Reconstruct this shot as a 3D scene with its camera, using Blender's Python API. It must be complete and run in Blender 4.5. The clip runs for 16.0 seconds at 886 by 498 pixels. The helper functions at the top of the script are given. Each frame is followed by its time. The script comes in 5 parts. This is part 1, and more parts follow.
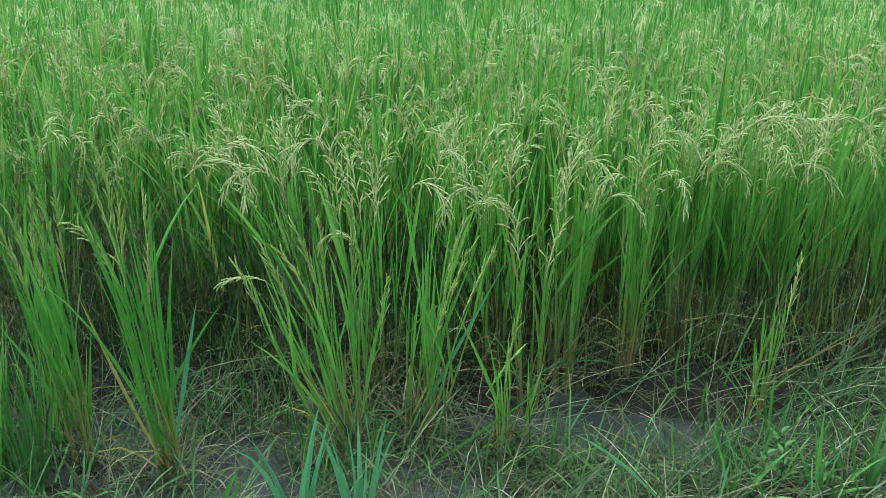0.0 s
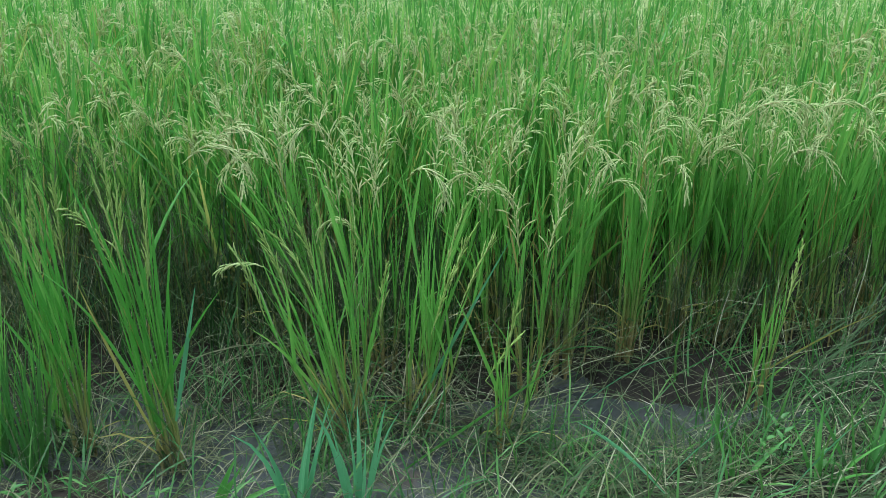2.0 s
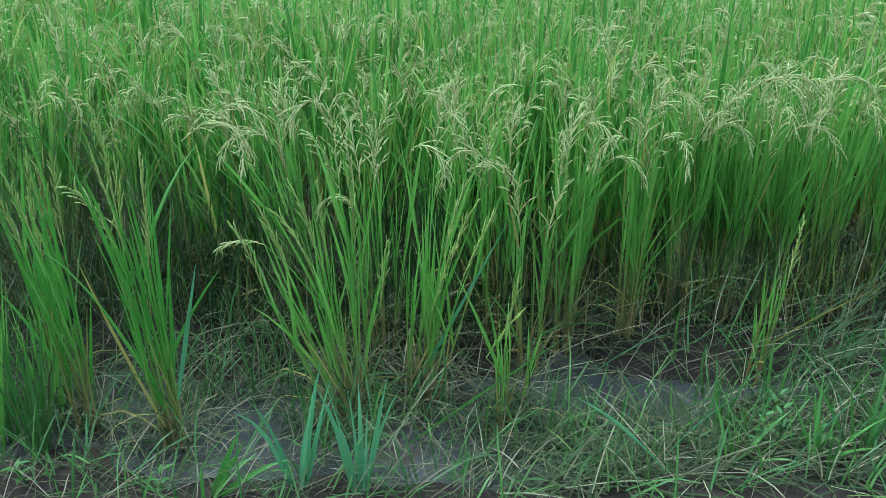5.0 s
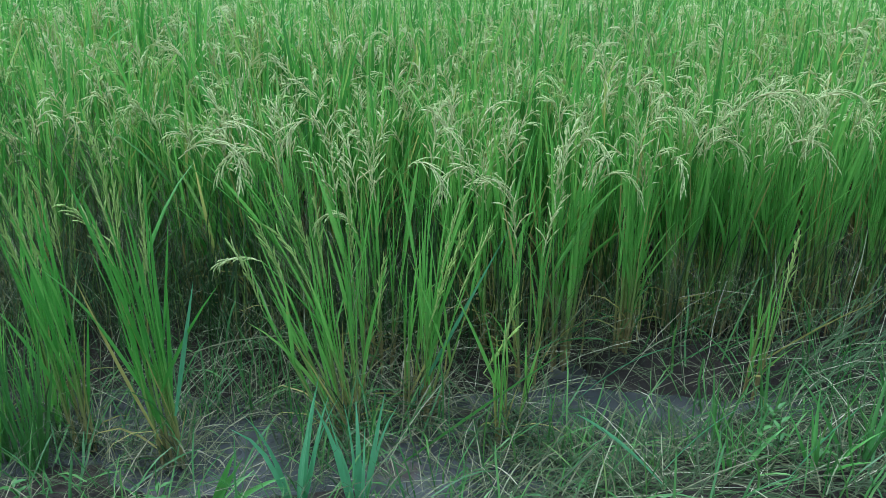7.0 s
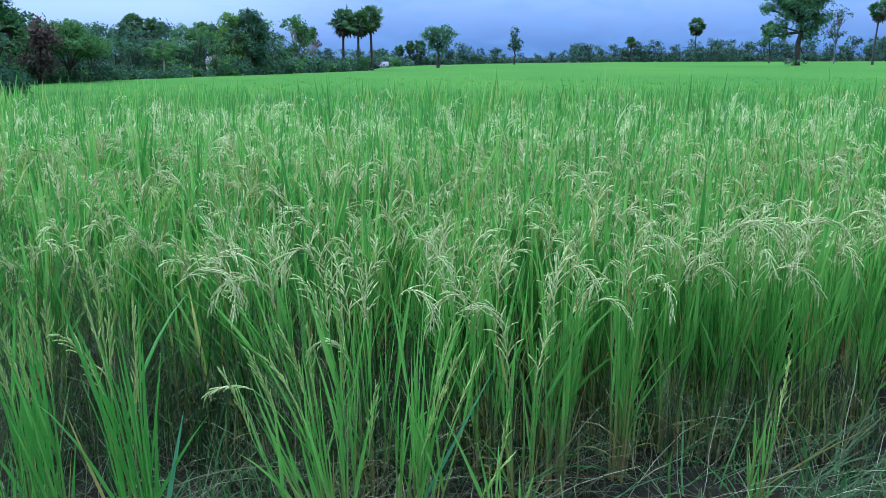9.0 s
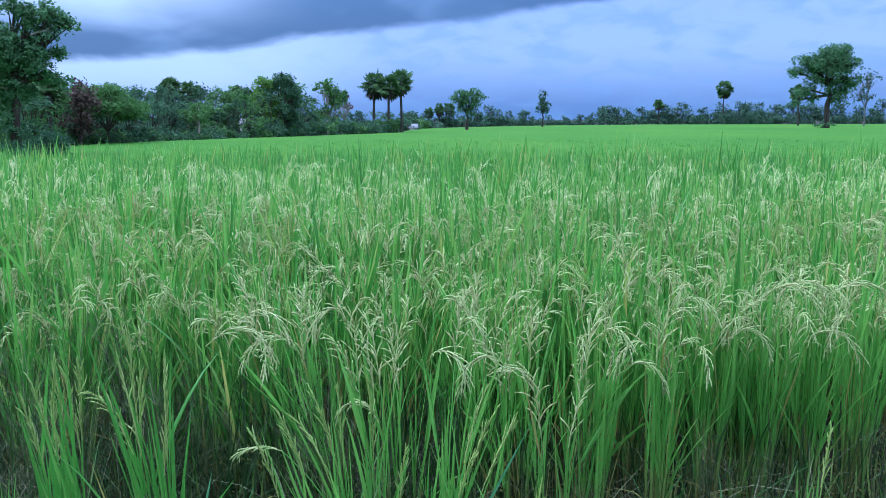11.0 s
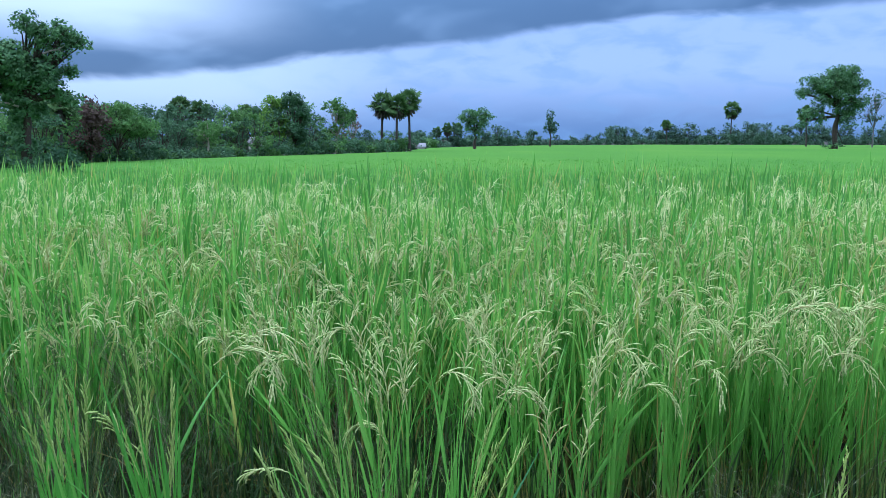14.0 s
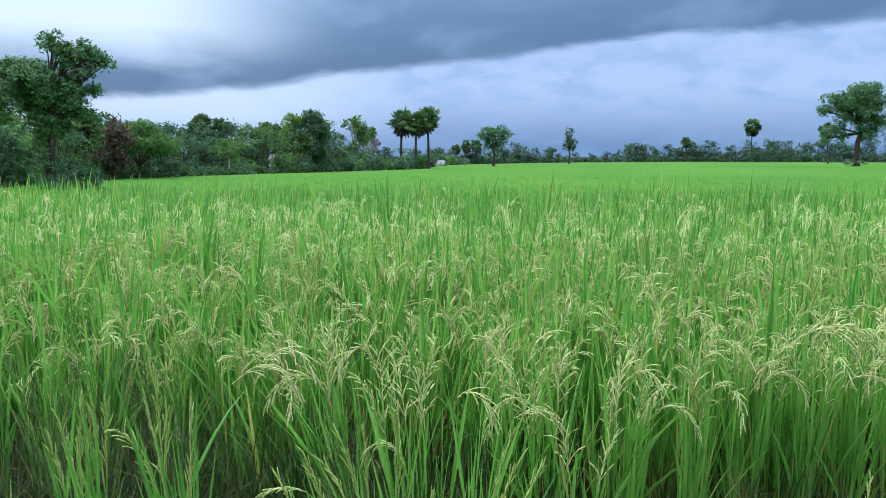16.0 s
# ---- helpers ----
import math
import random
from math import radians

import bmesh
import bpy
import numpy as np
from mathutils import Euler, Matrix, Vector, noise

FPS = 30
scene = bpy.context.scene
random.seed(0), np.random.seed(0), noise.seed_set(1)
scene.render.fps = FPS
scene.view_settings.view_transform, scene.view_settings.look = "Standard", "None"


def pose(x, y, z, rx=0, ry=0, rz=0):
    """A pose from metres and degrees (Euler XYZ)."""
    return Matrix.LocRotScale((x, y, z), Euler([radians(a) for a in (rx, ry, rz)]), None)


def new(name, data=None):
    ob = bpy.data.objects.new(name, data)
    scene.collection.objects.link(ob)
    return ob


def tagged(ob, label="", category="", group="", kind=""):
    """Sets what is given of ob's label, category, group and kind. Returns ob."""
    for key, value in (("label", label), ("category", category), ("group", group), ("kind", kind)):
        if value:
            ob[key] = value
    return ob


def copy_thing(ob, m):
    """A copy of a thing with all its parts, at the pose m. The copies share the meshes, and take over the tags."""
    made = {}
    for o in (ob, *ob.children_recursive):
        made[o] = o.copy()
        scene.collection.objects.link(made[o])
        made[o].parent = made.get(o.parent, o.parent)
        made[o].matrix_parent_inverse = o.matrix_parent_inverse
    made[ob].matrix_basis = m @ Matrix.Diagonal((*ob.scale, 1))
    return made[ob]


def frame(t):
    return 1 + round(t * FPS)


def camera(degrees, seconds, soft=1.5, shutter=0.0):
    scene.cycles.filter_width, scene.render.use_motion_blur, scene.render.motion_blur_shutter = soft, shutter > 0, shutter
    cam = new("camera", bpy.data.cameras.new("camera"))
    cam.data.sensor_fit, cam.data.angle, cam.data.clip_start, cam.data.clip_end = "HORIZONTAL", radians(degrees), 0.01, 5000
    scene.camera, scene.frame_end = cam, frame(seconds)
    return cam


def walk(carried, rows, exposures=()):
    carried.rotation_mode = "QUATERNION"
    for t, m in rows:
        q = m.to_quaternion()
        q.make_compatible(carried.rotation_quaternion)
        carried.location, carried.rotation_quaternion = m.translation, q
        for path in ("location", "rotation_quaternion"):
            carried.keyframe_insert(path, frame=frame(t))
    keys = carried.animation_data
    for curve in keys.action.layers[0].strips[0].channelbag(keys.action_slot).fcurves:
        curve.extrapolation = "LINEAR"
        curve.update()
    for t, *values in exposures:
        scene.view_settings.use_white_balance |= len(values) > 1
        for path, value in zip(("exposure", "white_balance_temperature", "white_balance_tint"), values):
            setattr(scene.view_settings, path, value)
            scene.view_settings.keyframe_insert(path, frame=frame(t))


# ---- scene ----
cam = camera(56.0, 16.0, 0.8)
PATH = [
    (0, pose(-0.003, -0.007, 1.524, 70.60, -0.14, 0.59)),
    (0.5, pose(-0.001, -0.004, 1.524, 70.34, -0.16, 0.67)),
    (1, pose(-0.001, -0.001, 1.524, 70.09, -0.16, 0.68)),
    (1.5, pose(-0.000, 0.001, 1.525, 69.83, -0.16, 0.63)),
    (2, pose(0.000, 0.004, 1.525, 69.54, -0.14, 0.63)),
    (2.5, pose(0.002, 0.005, 1.526, 69.28, -0.14, 0.64)),
    (3, pose(0.003, 0.008, 1.526, 69.03, -0.12, 0.69)),
    (3.5, pose(0.002, 0.008, 1.527, 68.71, -0.16, 0.63)),
    (4, pose(0.003, 0.011, 1.527, 68.46, -0.06, 0.75)),
    (4.5, pose(0.001, 0.009, 1.527, 68.20, -0.06, 0.67)),
    (5.7, pose(0.000, 0.005, 1.525, 67.72, 0.04, 0.60)),
    (6.8, pose(-0.001, -0.000, 1.526, 68.13, 0.14, 0.47)),
    (7, pose(0.001, 0.002, 1.533, 68.92, 0.17, 0.34)),
    (7.5, pose(0.008, -0.007, 1.547, 70.86, 0.22, -0.02)),
    (8, pose(0.018, -0.015, 1.557, 73.54, 0.26, -0.15)),
    (8.5, pose(0.012, -0.016, 1.564, 75.74, 0.21, -0.31)),
    (9, pose(0.013, -0.020, 1.567, 77.08, 0.26, 0.00)),
    (9.5, pose(0.008, -0.013, 1.566, 77.61, 0.31, 0.91)),
    (10, pose(0.006, -0.014, 1.574, 79.26, 0.20, 1.13)),
    (10.2, pose(0.004, -0.014, 1.572, 79.79, 0.23, 1.30)),
    (12.5, pose(-0.005, 0.003, 1.563, 82.18, -0.04, 2.47)),
    (13, pose(-0.015, 0.007, 1.561, 82.26, -0.07, 2.45)),
    (13.5, pose(-0.010, 0.011, 1.564, 82.33, -0.06, 2.46)),
    (14, pose(-0.010, 0.010, 1.566, 82.52, -0.02, 2.48)),
    (14.5, pose(-0.009, 0.008, 1.572, 83.22, -0.03, 2.52)),
    (15, pose(-0.009, 0.007, 1.574, 83.39, -0.03, 2.96)),
    (15.5, pose(-0.009, 0.007, 1.577, 83.73, -0.06, 3.61)),
    (16, pose(-0.008, 0.007, 1.575, 83.69, -0.03, 3.77)),
]
EXPOSURE = [
(0.0, 1.02, 5850, 8), (4.5, 0.99, 5450, 11), (7.5, 1.02, 5150, 15), (9.0, 1.07, 4950, 19), (12.5, 1.07, 5000, 22), (14.0, 1.09, 5300, 18), (16.0, 1.12, 6080, 15),
]
walk(cam, PATH, EXPOSURE)

# ---- world, sun ----
SUN_ELEVATION, SUN_AZIMUTH = radians(60), radians(280)


def build_world():
    """A monsoon sky: a dark shelf of cloud ahead with pale sky beneath it, bright overcast elsewhere."""
    world = bpy.data.worlds.new("monsoon_sky")
    world.use_nodes = True
    nt = world.node_tree
    nt.nodes.clear()
    link = nt.links.new

    def math_node(op, a, b=None, c=None, clamp=False):
        n = nt.nodes.new("ShaderNodeMath")
        n.operation, n.use_clamp = op, clamp
        for i, v in enumerate((a, b, c)):
            if v is None:
                continue
            if isinstance(v, (int, float)):
                n.inputs[i].default_value = v
            else:
                link(v, n.inputs[i])
        return n.outputs[0]

    def smooth(v, lo, hi):
        n = nt.nodes.new("ShaderNodeMapRange")
        n.interpolation_type = "SMOOTHSTEP"
        n.inputs["From Min"].default_value, n.inputs["From Max"].default_value = lo, hi
        link(v, n.inputs["Value"])
        return n.outputs["Result"]

    def blend(f, a, b):
        n = nt.nodes.new("ShaderNodeMix")
        n.data_type = "RGBA"
        for k, v in ((0, f), (6, a), (7, b)):
            if isinstance(v, (tuple, float)):
                n.inputs[k].default_value = v if isinstance(v, float) else (*v, 1)
            else:
                link(v, n.inputs[k])
        return n.outputs[2]

    co = nt.nodes.new("ShaderNodeTexCoord")
    sep = nt.nodes.new("ShaderNodeSeparateXYZ")
    link(co.outputs["Generated"], sep.inputs[0])
    x, y, z = sep.outputs
    flat = math_node("SQRT", math_node("ADD", math_node("MULTIPLY", x, x), math_node("MULTIPLY", y, y)))
    el = math_node("DIVIDE", z, math_node("MAXIMUM", flat, 0.001))
    az = math_node("ARCTAN2", x, y)
    # cloud texture on long flat streaks
    comb = nt.nodes.new("ShaderNodeCombineXYZ")
    link(math_node("MULTIPLY", az, 3.6), comb.inputs[0])
    link(math_node("MULTIPLY", el, 9.0), comb.inputs[1])

    def cloud(scale, detail, dist=0.4):
        n = nt.nodes.new("ShaderNodeTexNoise")
        n.inputs["Scale"].default_value, n.inputs["Detail"].default_value, n.inputs["Distortion"].default_value = scale, detail, dist
        link(comb.outputs[0], n.inputs["Vector"])
        return n.outputs["Fac"]

    big, fine = cloud(1.6, 3), cloud(4.5, 5)
    wob = math_node("ADD", math_node("MULTIPLY_ADD", big, 0.022, -0.011), math_node("MULTIPLY_ADD", fine, 0.014, -0.007))
    e2 = math_node("ADD", el, wob)
    # pale sky below the shelf, slate blue at the horizon
    low = blend(smooth(e2, 0.0, 0.085), SKY_HORIZON, SKY_PALE)
    streak = smooth(fine, 0.42, 0.68)
    low = blend(math_node("MULTIPLY", streak, 0.5), low, SKY_GREY)
    west = smooth(az, -0.05, -0.32)
    gleam = math_node("MULTIPLY", west, smooth(e2, 0.004, 0.055))
    low = blend(math_node("MULTIPLY", gleam, 0.6), low, SKY_WHITE)
    # the dark shelf
    edge = math_node("MINIMUM", math_node("MULTIPLY_ADD", az, 0.120, 0.114), 0.139)
    rel = math_node("SUBTRACT", e2, edge)
    shelf = smooth(rel, -0.004, 0.009)
    tone = blend(smooth(rel, 0.0, 0.10), CLOUD_DARK, CLOUD_MID)
    tone = blend(math_node("MULTIPLY", smooth(big, 0.45, 0.7), 0.5), tone, CLOUD_LIGHT)
    glow = math_node("MULTIPLY", smooth(az, -0.16, -0.42), smooth(e2, 0.088, 0.150))
    tone = blend(glow, tone, SKY_WHITE)
    sky = blend(shelf, low, tone)
    # overcast dome overhead and all round
    dome = blend(smooth(big, 0.3, 0.75), (0.72, 0.80, 0.95), (1.0, 1.04, 1.12))
    behind = smooth(y, 0.25, -0.35)
    up = smooth(el, 0.22, 0.75)
    dome_part = math_node("MAXIMUM", behind, up)
    sky = blend(dome_part, sky, dome)
    height = smooth(z, 0.1, 0.95)
    lift = math_node("ADD", math_node("MULTIPLY_ADD", height, DOME_LIFT, 1.0), math_node("MULTIPLY", behind, -0.58))
    scale = nt.nodes.new("ShaderNodeVectorMath")
    scale.operation = "SCALE"
    link(sky, scale.inputs[0])
    link(lift, scale.inputs["Scale"])
    air = nt.nodes.new("ShaderNodeTexSky")
    air.sky_type, air.sun_disc = "NISHITA", False
    air.sun_elevation, air.sun_rotation = SUN_ELEVATION, SUN_AZIMUTH
    bg, bg2, out, add = (nt.nodes.new(k) for k in ("ShaderNodeBackground", "ShaderNodeBackground", "ShaderNodeOutputWorld", "ShaderNodeAddShader"))
    link(scale.outputs[0], bg.inputs["Color"])
    bg.inputs["Strength"].default_value = SKY_STRENGTH
    link(air.outputs[0], bg2.inputs["Color"])
    bg2.inputs["Strength"].default_value = 0.006
    link(bg.outputs[0], add.inputs[0])
    link(bg2.outputs[0], add.inputs[1])
    link(add.outputs[0], out.inputs["Surface"])
    scene.world = world


SKY_STRENGTH, DOME_LIFT = 0.5, 2.0
SKY_HORIZON, SKY_PALE, SKY_GREY, SKY_WHITE = (0.122, 0.245, 0.46), (0.378, 0.522, 0.772), (0.195, 0.365, 0.61), (0.67, 0.82, 0.98)
CLOUD_DARK, CLOUD_MID, CLOUD_LIGHT = (0.084, 0.165, 0.29), (0.135, 0.248, 0.395), (0.25, 0.395, 0.58)
build_world()
sun = new("sun", bpy.data.lights.new("sun", "SUN"))
sun.data.energy, sun.data.angle, sun.data.color = 1.5, radians(20), (1.0, 0.97, 0.92)
sun.matrix_world = pose(0, 0, 30, 90 - 60, 0, 180 - 280)

# ---- materials ----


class Mat:
    """A small helper that grows a node material."""

    def __init__(self, name, rough=0.5, metal=0.0, spec=0.5):
        self.m = bpy.data.materials.new(name)
        self.m.use_nodes = True
        self.nt = self.m.node_tree
        self.b = self.nt.nodes["Principled BSDF"]
        self.b.inputs["Roughness"].default_value = rough
        self.b.inputs["Metallic"].default_value = metal
        self.b.inputs["Specular IOR Level"].default_value = spec

    def add(self, kind, **values):
        n = self.nt.nodes.new(kind)
        for k, v in values.items():
            n.inputs[k].default_value = v
        return n

    def link(self, a, b):
        self.nt.links.new(a, b)

    def coords(self, stretch=(1, 1, 1), kind="Object"):
        tc, mp = self.add("ShaderNodeTexCoord"), self.add("ShaderNodeMapping")
        self.link(tc.outputs[kind], mp.inputs["Vector"])
        mp.inputs["Scale"].default_value = stretch
        return mp.outputs[0]

    def noise(self, scale, detail=3.0, vec=None, rough=0.55):
        n = self.add("ShaderNodeTexNoise", Scale=scale, Detail=detail, Roughness=rough)
        if vec is not None:
            self.link(vec, n.inputs["Vector"])
        return n.outputs["Fac"]

    def ramp(self, fac, stops):
        n = self.add("ShaderNodeValToRGB")
        el = n.color_ramp.elements
        while len(el) < len(stops):
            el.new(0.5)
        for e, (p, c) in zip(el, stops):
            e.position, e.color = p, (*c, 1)
        self.link(fac, n.inputs[0])
        return n.outputs[0]

    def mix(self, f, a, b, mode="MIX"):
        n = self.add("ShaderNodeMix")
        n.data_type, n.blend_type = "RGBA", mode
        for k, v in ((0, f), (6, a), (7, b)):
            if isinstance(v, tuple):
                n.inputs[k].default_value = (*v, 1)
            elif isinstance(v, (int, float)):
                n.inputs[k].default_value = v
            else:
                self.link(v, n.inputs[k])
        return n.outputs[2]

    def math(self, op, a, b):
        n = self.add("ShaderNodeMath")
        n.operation = op
        for i, v in enumerate((a, b)):
            if isinstance(v, (int, float)):
                n.inputs[i].default_value = v
            else:
                self.link(v, n.inputs[i])
        return n.outputs[0]

    def bump(self, h, strength=0.3, distance=0.01):
        n = self.add("ShaderNodeBump", Strength=strength, Distance=distance)
        self.link(h, n.inputs["Height"])
        self.link(n.outputs[0], self.b.inputs["Normal"])

    def color(self, c):
        self.link(c, self.b.inputs["Base Color"])

    def see_through(self, c, amount):
        """Thin leaf: part of the light comes through."""
        t, mx = self.add("ShaderNodeBsdfTranslucent"), self.add("ShaderNodeMixShader")
        self.link(c, t.inputs["Color"])
        mx.inputs[0].default_value = amount
        self.link(self.b.outputs[0], mx.inputs[1])
        self.link(t.outputs[0], mx.inputs[2])
        self.link(mx.outputs[0], self.nt.nodes["Material Output"].inputs["Surface"])

    def island(self):
        return self.add("ShaderNodeNewGeometry").outputs["Random Per Island"]

    def each(self):
        return self.add("ShaderNodeObjectInfo").outputs["Random"]


def leaf_material(name, stops, thin=0.33, rough=0.40, spec=0.65, grain=180.0, mottle=3.0, patch=0.0, veined=0.28):
    """Leaves: colour by leaf and by plant, veins along the blade, blotches of wear."""
    m = Mat(name, rough, spec=spec)
    pos = m.coords()
    fac = m.math("ADD", m.math("MULTIPLY", m.island(), 0.62), m.math("MULTIPLY", m.each(), 0.16))
    fac = m.math("ADD", fac, m.math("MULTIPLY", m.noise(mottle, 2, pos), 0.30))
    c = m.ramp(fac, stops)
    vein = m.noise(grain, 2, m.coords((1, 1, 0.08)))
    c = m.mix(m.math("MULTIPLY", vein, veined), c, (0.05, 0.13, 0.02), "MIX")
    if patch:
        spots = m.ramp(m.noise(22.0, 4, pos), [(0.60, (0, 0, 0)), (0.74, (1, 1, 1))])
        c = m.mix(m.math("MULTIPLY", spots, patch), c, (0.34, 0.25, 0.07))
    m.color(c)
    m.see_through(c, thin)
    return m.m


GREEN = [(0.05, (0.040, 0.174, 0.021)), (0.35, (0.097, 0.345, 0.043)), (0.62, (0.198, 0.505, 0.078)), (0.78, (0.31, 0.56, 0.103)), (0.88, (0.54, 0.51, 0.14))]
LEAF = leaf_material("rice_leaf", GREEN, 0.42, patch=0.5)
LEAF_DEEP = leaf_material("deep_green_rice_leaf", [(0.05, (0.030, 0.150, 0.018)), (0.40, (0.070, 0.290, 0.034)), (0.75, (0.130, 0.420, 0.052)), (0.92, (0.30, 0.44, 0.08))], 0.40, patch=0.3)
LEAF_OLD = leaf_material("old_rice_leaf", [(0.0, (0.22, 0.32, 0.05)), (0.4, (0.37, 0.39, 0.08)), (0.75, (0.42, 0.35, 0.12)), (1.0, (0.30, 0.19, 0.08))], 0.25, 0.6, 0.3)


def culm_material():
    """Stems: green above, wrapped in brown withered sheaths at the foot."""
    m = Mat("rice_culm", 0.55, spec=0.35)
    pos = m.coords()
    f = m.math("ADD", m.math("MULTIPLY", m.island(), 0.6), m.math("MULTIPLY", m.noise(6.0, 3, pos), 0.4))
    green = m.ramp(f, [(0.1, (0.06, 0.24, 0.024)), (0.6, (0.11, 0.33, 0.04)), (1.0, (0.22, 0.38, 0.06))])
    brown = m.ramp(f, [(0.1, (0.07, 0.065, 0.022)), (0.5, (0.21, 0.18, 0.060)), (1.0, (0.38, 0.31, 0.12))])
    sep = m.add("ShaderNodeSeparateXYZ")
    m.link(pos, sep.inputs[0])
    h = m.math("ADD", sep.outputs[2], m.math("MULTIPLY", m.noise(9.0, 2, pos), 0.25))
    low = m.ramp(h, [(0.20, (1, 1, 1)), (0.56, (0, 0, 0))])
    c = m.mix(low, green, brown)
    m.color(c)
    m.bump(m.noise(120.0, 2, m.coords((1, 1, 0.05))), 0.3, 0.002)
    return m.m


CULM = culm_material()
GRAIN = leaf_material("ripening_grain", [(0.10, (0.34, 0.51, 0.14)), (0.40, (0.50, 0.62, 0.24)), (0.75, (0.63, 0.67, 0.32)), (0.98, (0.57, 0.51, 0.23))], 0.34, 0.5, 0.35, 400.0, 5.0, veined=0.08)
GRAIN_YOUNG = leaf_material("young_green_grain", [(0.0, (0.24, 0.44, 0.07)), (0.6, (0.38, 0.54, 0.13)), (1.0, (0.52, 0.60, 0.23))], 0.2, 0.5, 0.4, 400.0, 5.0)
WEED = leaf_material("bank_grass", [(0.0, (0.025, 0.09, 0.02)), (0.5, (0.05, 0.18, 0.035)), (0.85, (0.13, 0.30, 0.06)), (1.0, (0.25, 0.28, 0.09))], 0.3, 0.45, 0.4, 120.0, 4.0)
DARK_BLADE = leaf_material("dark_blue_green_blades", [(0.0, (0.05, 0.20, 0.05)), (0.5, (0.08, 0.28, 0.06)), (1.0, (0.12, 0.36, 0.07))], 0.38, 0.45, 0.4, 120.0, 2.0)
BLUE_GRASS = leaf_material("broad_blue_green_grass", [(0.0, (0.08, 0.28, 0.11)), (0.6, (0.13, 0.40, 0.17)), (1.0, (0.20, 0.46, 0.20))], 0.35, 0.4, 0.5, 200.0, 4.0)
WEED_BRIGHT = leaf_material("fresh_bank_grass", [(0.0, (0.06, 0.22, 0.04)), (0.6, (0.11, 0.34, 0.06)), (1.0, (0.18, 0.42, 0.08))], 0.3, 0.45, 0.45, 150.0, 4.0)
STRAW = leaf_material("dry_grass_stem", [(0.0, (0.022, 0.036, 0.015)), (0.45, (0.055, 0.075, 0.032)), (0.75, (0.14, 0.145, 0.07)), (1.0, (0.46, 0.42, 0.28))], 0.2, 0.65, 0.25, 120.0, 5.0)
# old weeds low among the plants; the shade there is put into this colour
SHADE_WEED = leaf_material("shaded_old_weeds", [(0.0, (0.012, 0.034, 0.010)), (0.5, (0.026, 0.062, 0.018)), (0.85, (0.055, 0.088, 0.032)), (1.0, (0.16, 0.16, 0.08))], 0.2, 0.6, 0.2, 120.0, 5.0)
PALE_STEM = leaf_material("bleached_grass_stem", [(0.0, (0.10, 0.15, 0.06)), (0.4, (0.22, 0.26, 0.13)), (0.75, (0.36, 0.36, 0.22)), (1.0, (0.56, 0.52, 0.38))], 0.2, 0.6, 0.3, 120.0, 5.0)
LEAFY = leaf_material("leafy_rice_blades", [(0.0, (0.055, 0.22, 0.055)), (0.5, (0.09, 0.32, 0.065)), (1.0, (0.14, 0.42, 0.075))], 0.40, 0.45, 0.4, 60.0, 0.6)
CROP_FAR = leaf_material("young_rice_far_off", [(0.0, (0.07, 0.235, 0.022)), (0.5, (0.10, 0.30, 0.030)), (1.0, (0.15, 0.35, 0.040))], 0.42, 0.5, 0.35, 30.0, 0.12)


def sheet_material():
    m = Mat("young_rice_canopy", 0.9, spec=0.03)
    wide = m.noise(0.05, 3, m.coords((1, 0.5, 1)))
    mid = m.noise(0.9, 4, m.coords((1, 0.35, 1)))
    fine = m.noise(9.0, 4, m.coords((1, 0.4, 1)))
    c = m.ramp(wide, [(0.3, (0.052, 0.148, 0.020)), (0.55, (0.070, 0.176, 0.022)), (0.75, (0.104, 0.200, 0.026))])
    c = m.mix(m.math("MULTIPLY", mid, 0.35), c, (0.05, 0.17, 0.03))
    c = m.mix(m.math("MULTIPLY", fine, 0.25), c, (0.04, 0.13, 0.02))
    m.color(c)
    m.bump(fine, 0.8, 0.08)
    return m.m


def mud_material():
    m = Mat("wet_paddy_mud", 0.8, spec=0.15)
    pos = m.coords()
    c = m.ramp(m.noise(4.0, 5, pos), [(0.3, (0.009, 0.008, 0.006)), (0.55, (0.022, 0.018, 0.014)), (0.8, (0.05, 0.038, 0.029))])
    c = m.mix(m.math("MULTIPLY", m.noise(60.0, 3, pos), 0.4), c, (0.05, 0.05, 0.03))
    m.color(c)
    m.bump(m.noise(35.0, 5, pos), 0.6, 0.02)
    return m.m


def water_material():
    m = Mat("silty_shallow_water", 0.16, spec=0.5)
    pos = m.coords()
    silt = m.ramp(m.noise(3.2, 4, pos), [(0.35, (0.040, 0.046, 0.043)), (0.6, (0.062, 0.068, 0.062)), (0.72, (0.080, 0.058, 0.046))])
    scum = m.ramp(m.noise(48.0, 4, pos), [(0.62, (0, 0, 0)), (0.72, (1, 1, 1))])
    m.color(m.mix(m.math("MULTIPLY", scum, 0.35), silt, (0.10, 0.09, 0.06)))
    rough = m.math("ADD", m.math("MULTIPLY", m.noise(6.0, 3, pos), 0.35), 0.08)
    m.link(rough, m.b.inputs["Roughness"])
    m.bump(m.noise(26.0, 2, pos), 0.12, 0.01)
    return m.m


def bark_material(name, a, b):
    m = Mat(name, 0.85, spec=0.2)
    pos = m.coords((1, 1, 0.25))
    m.color(m.ramp(m.noise(7.0, 5, pos), [(0.3, a), (0.7, b)]))
    m.bump(m.noise(14.0, 4, pos), 0.7, 0.04)
    return m.m


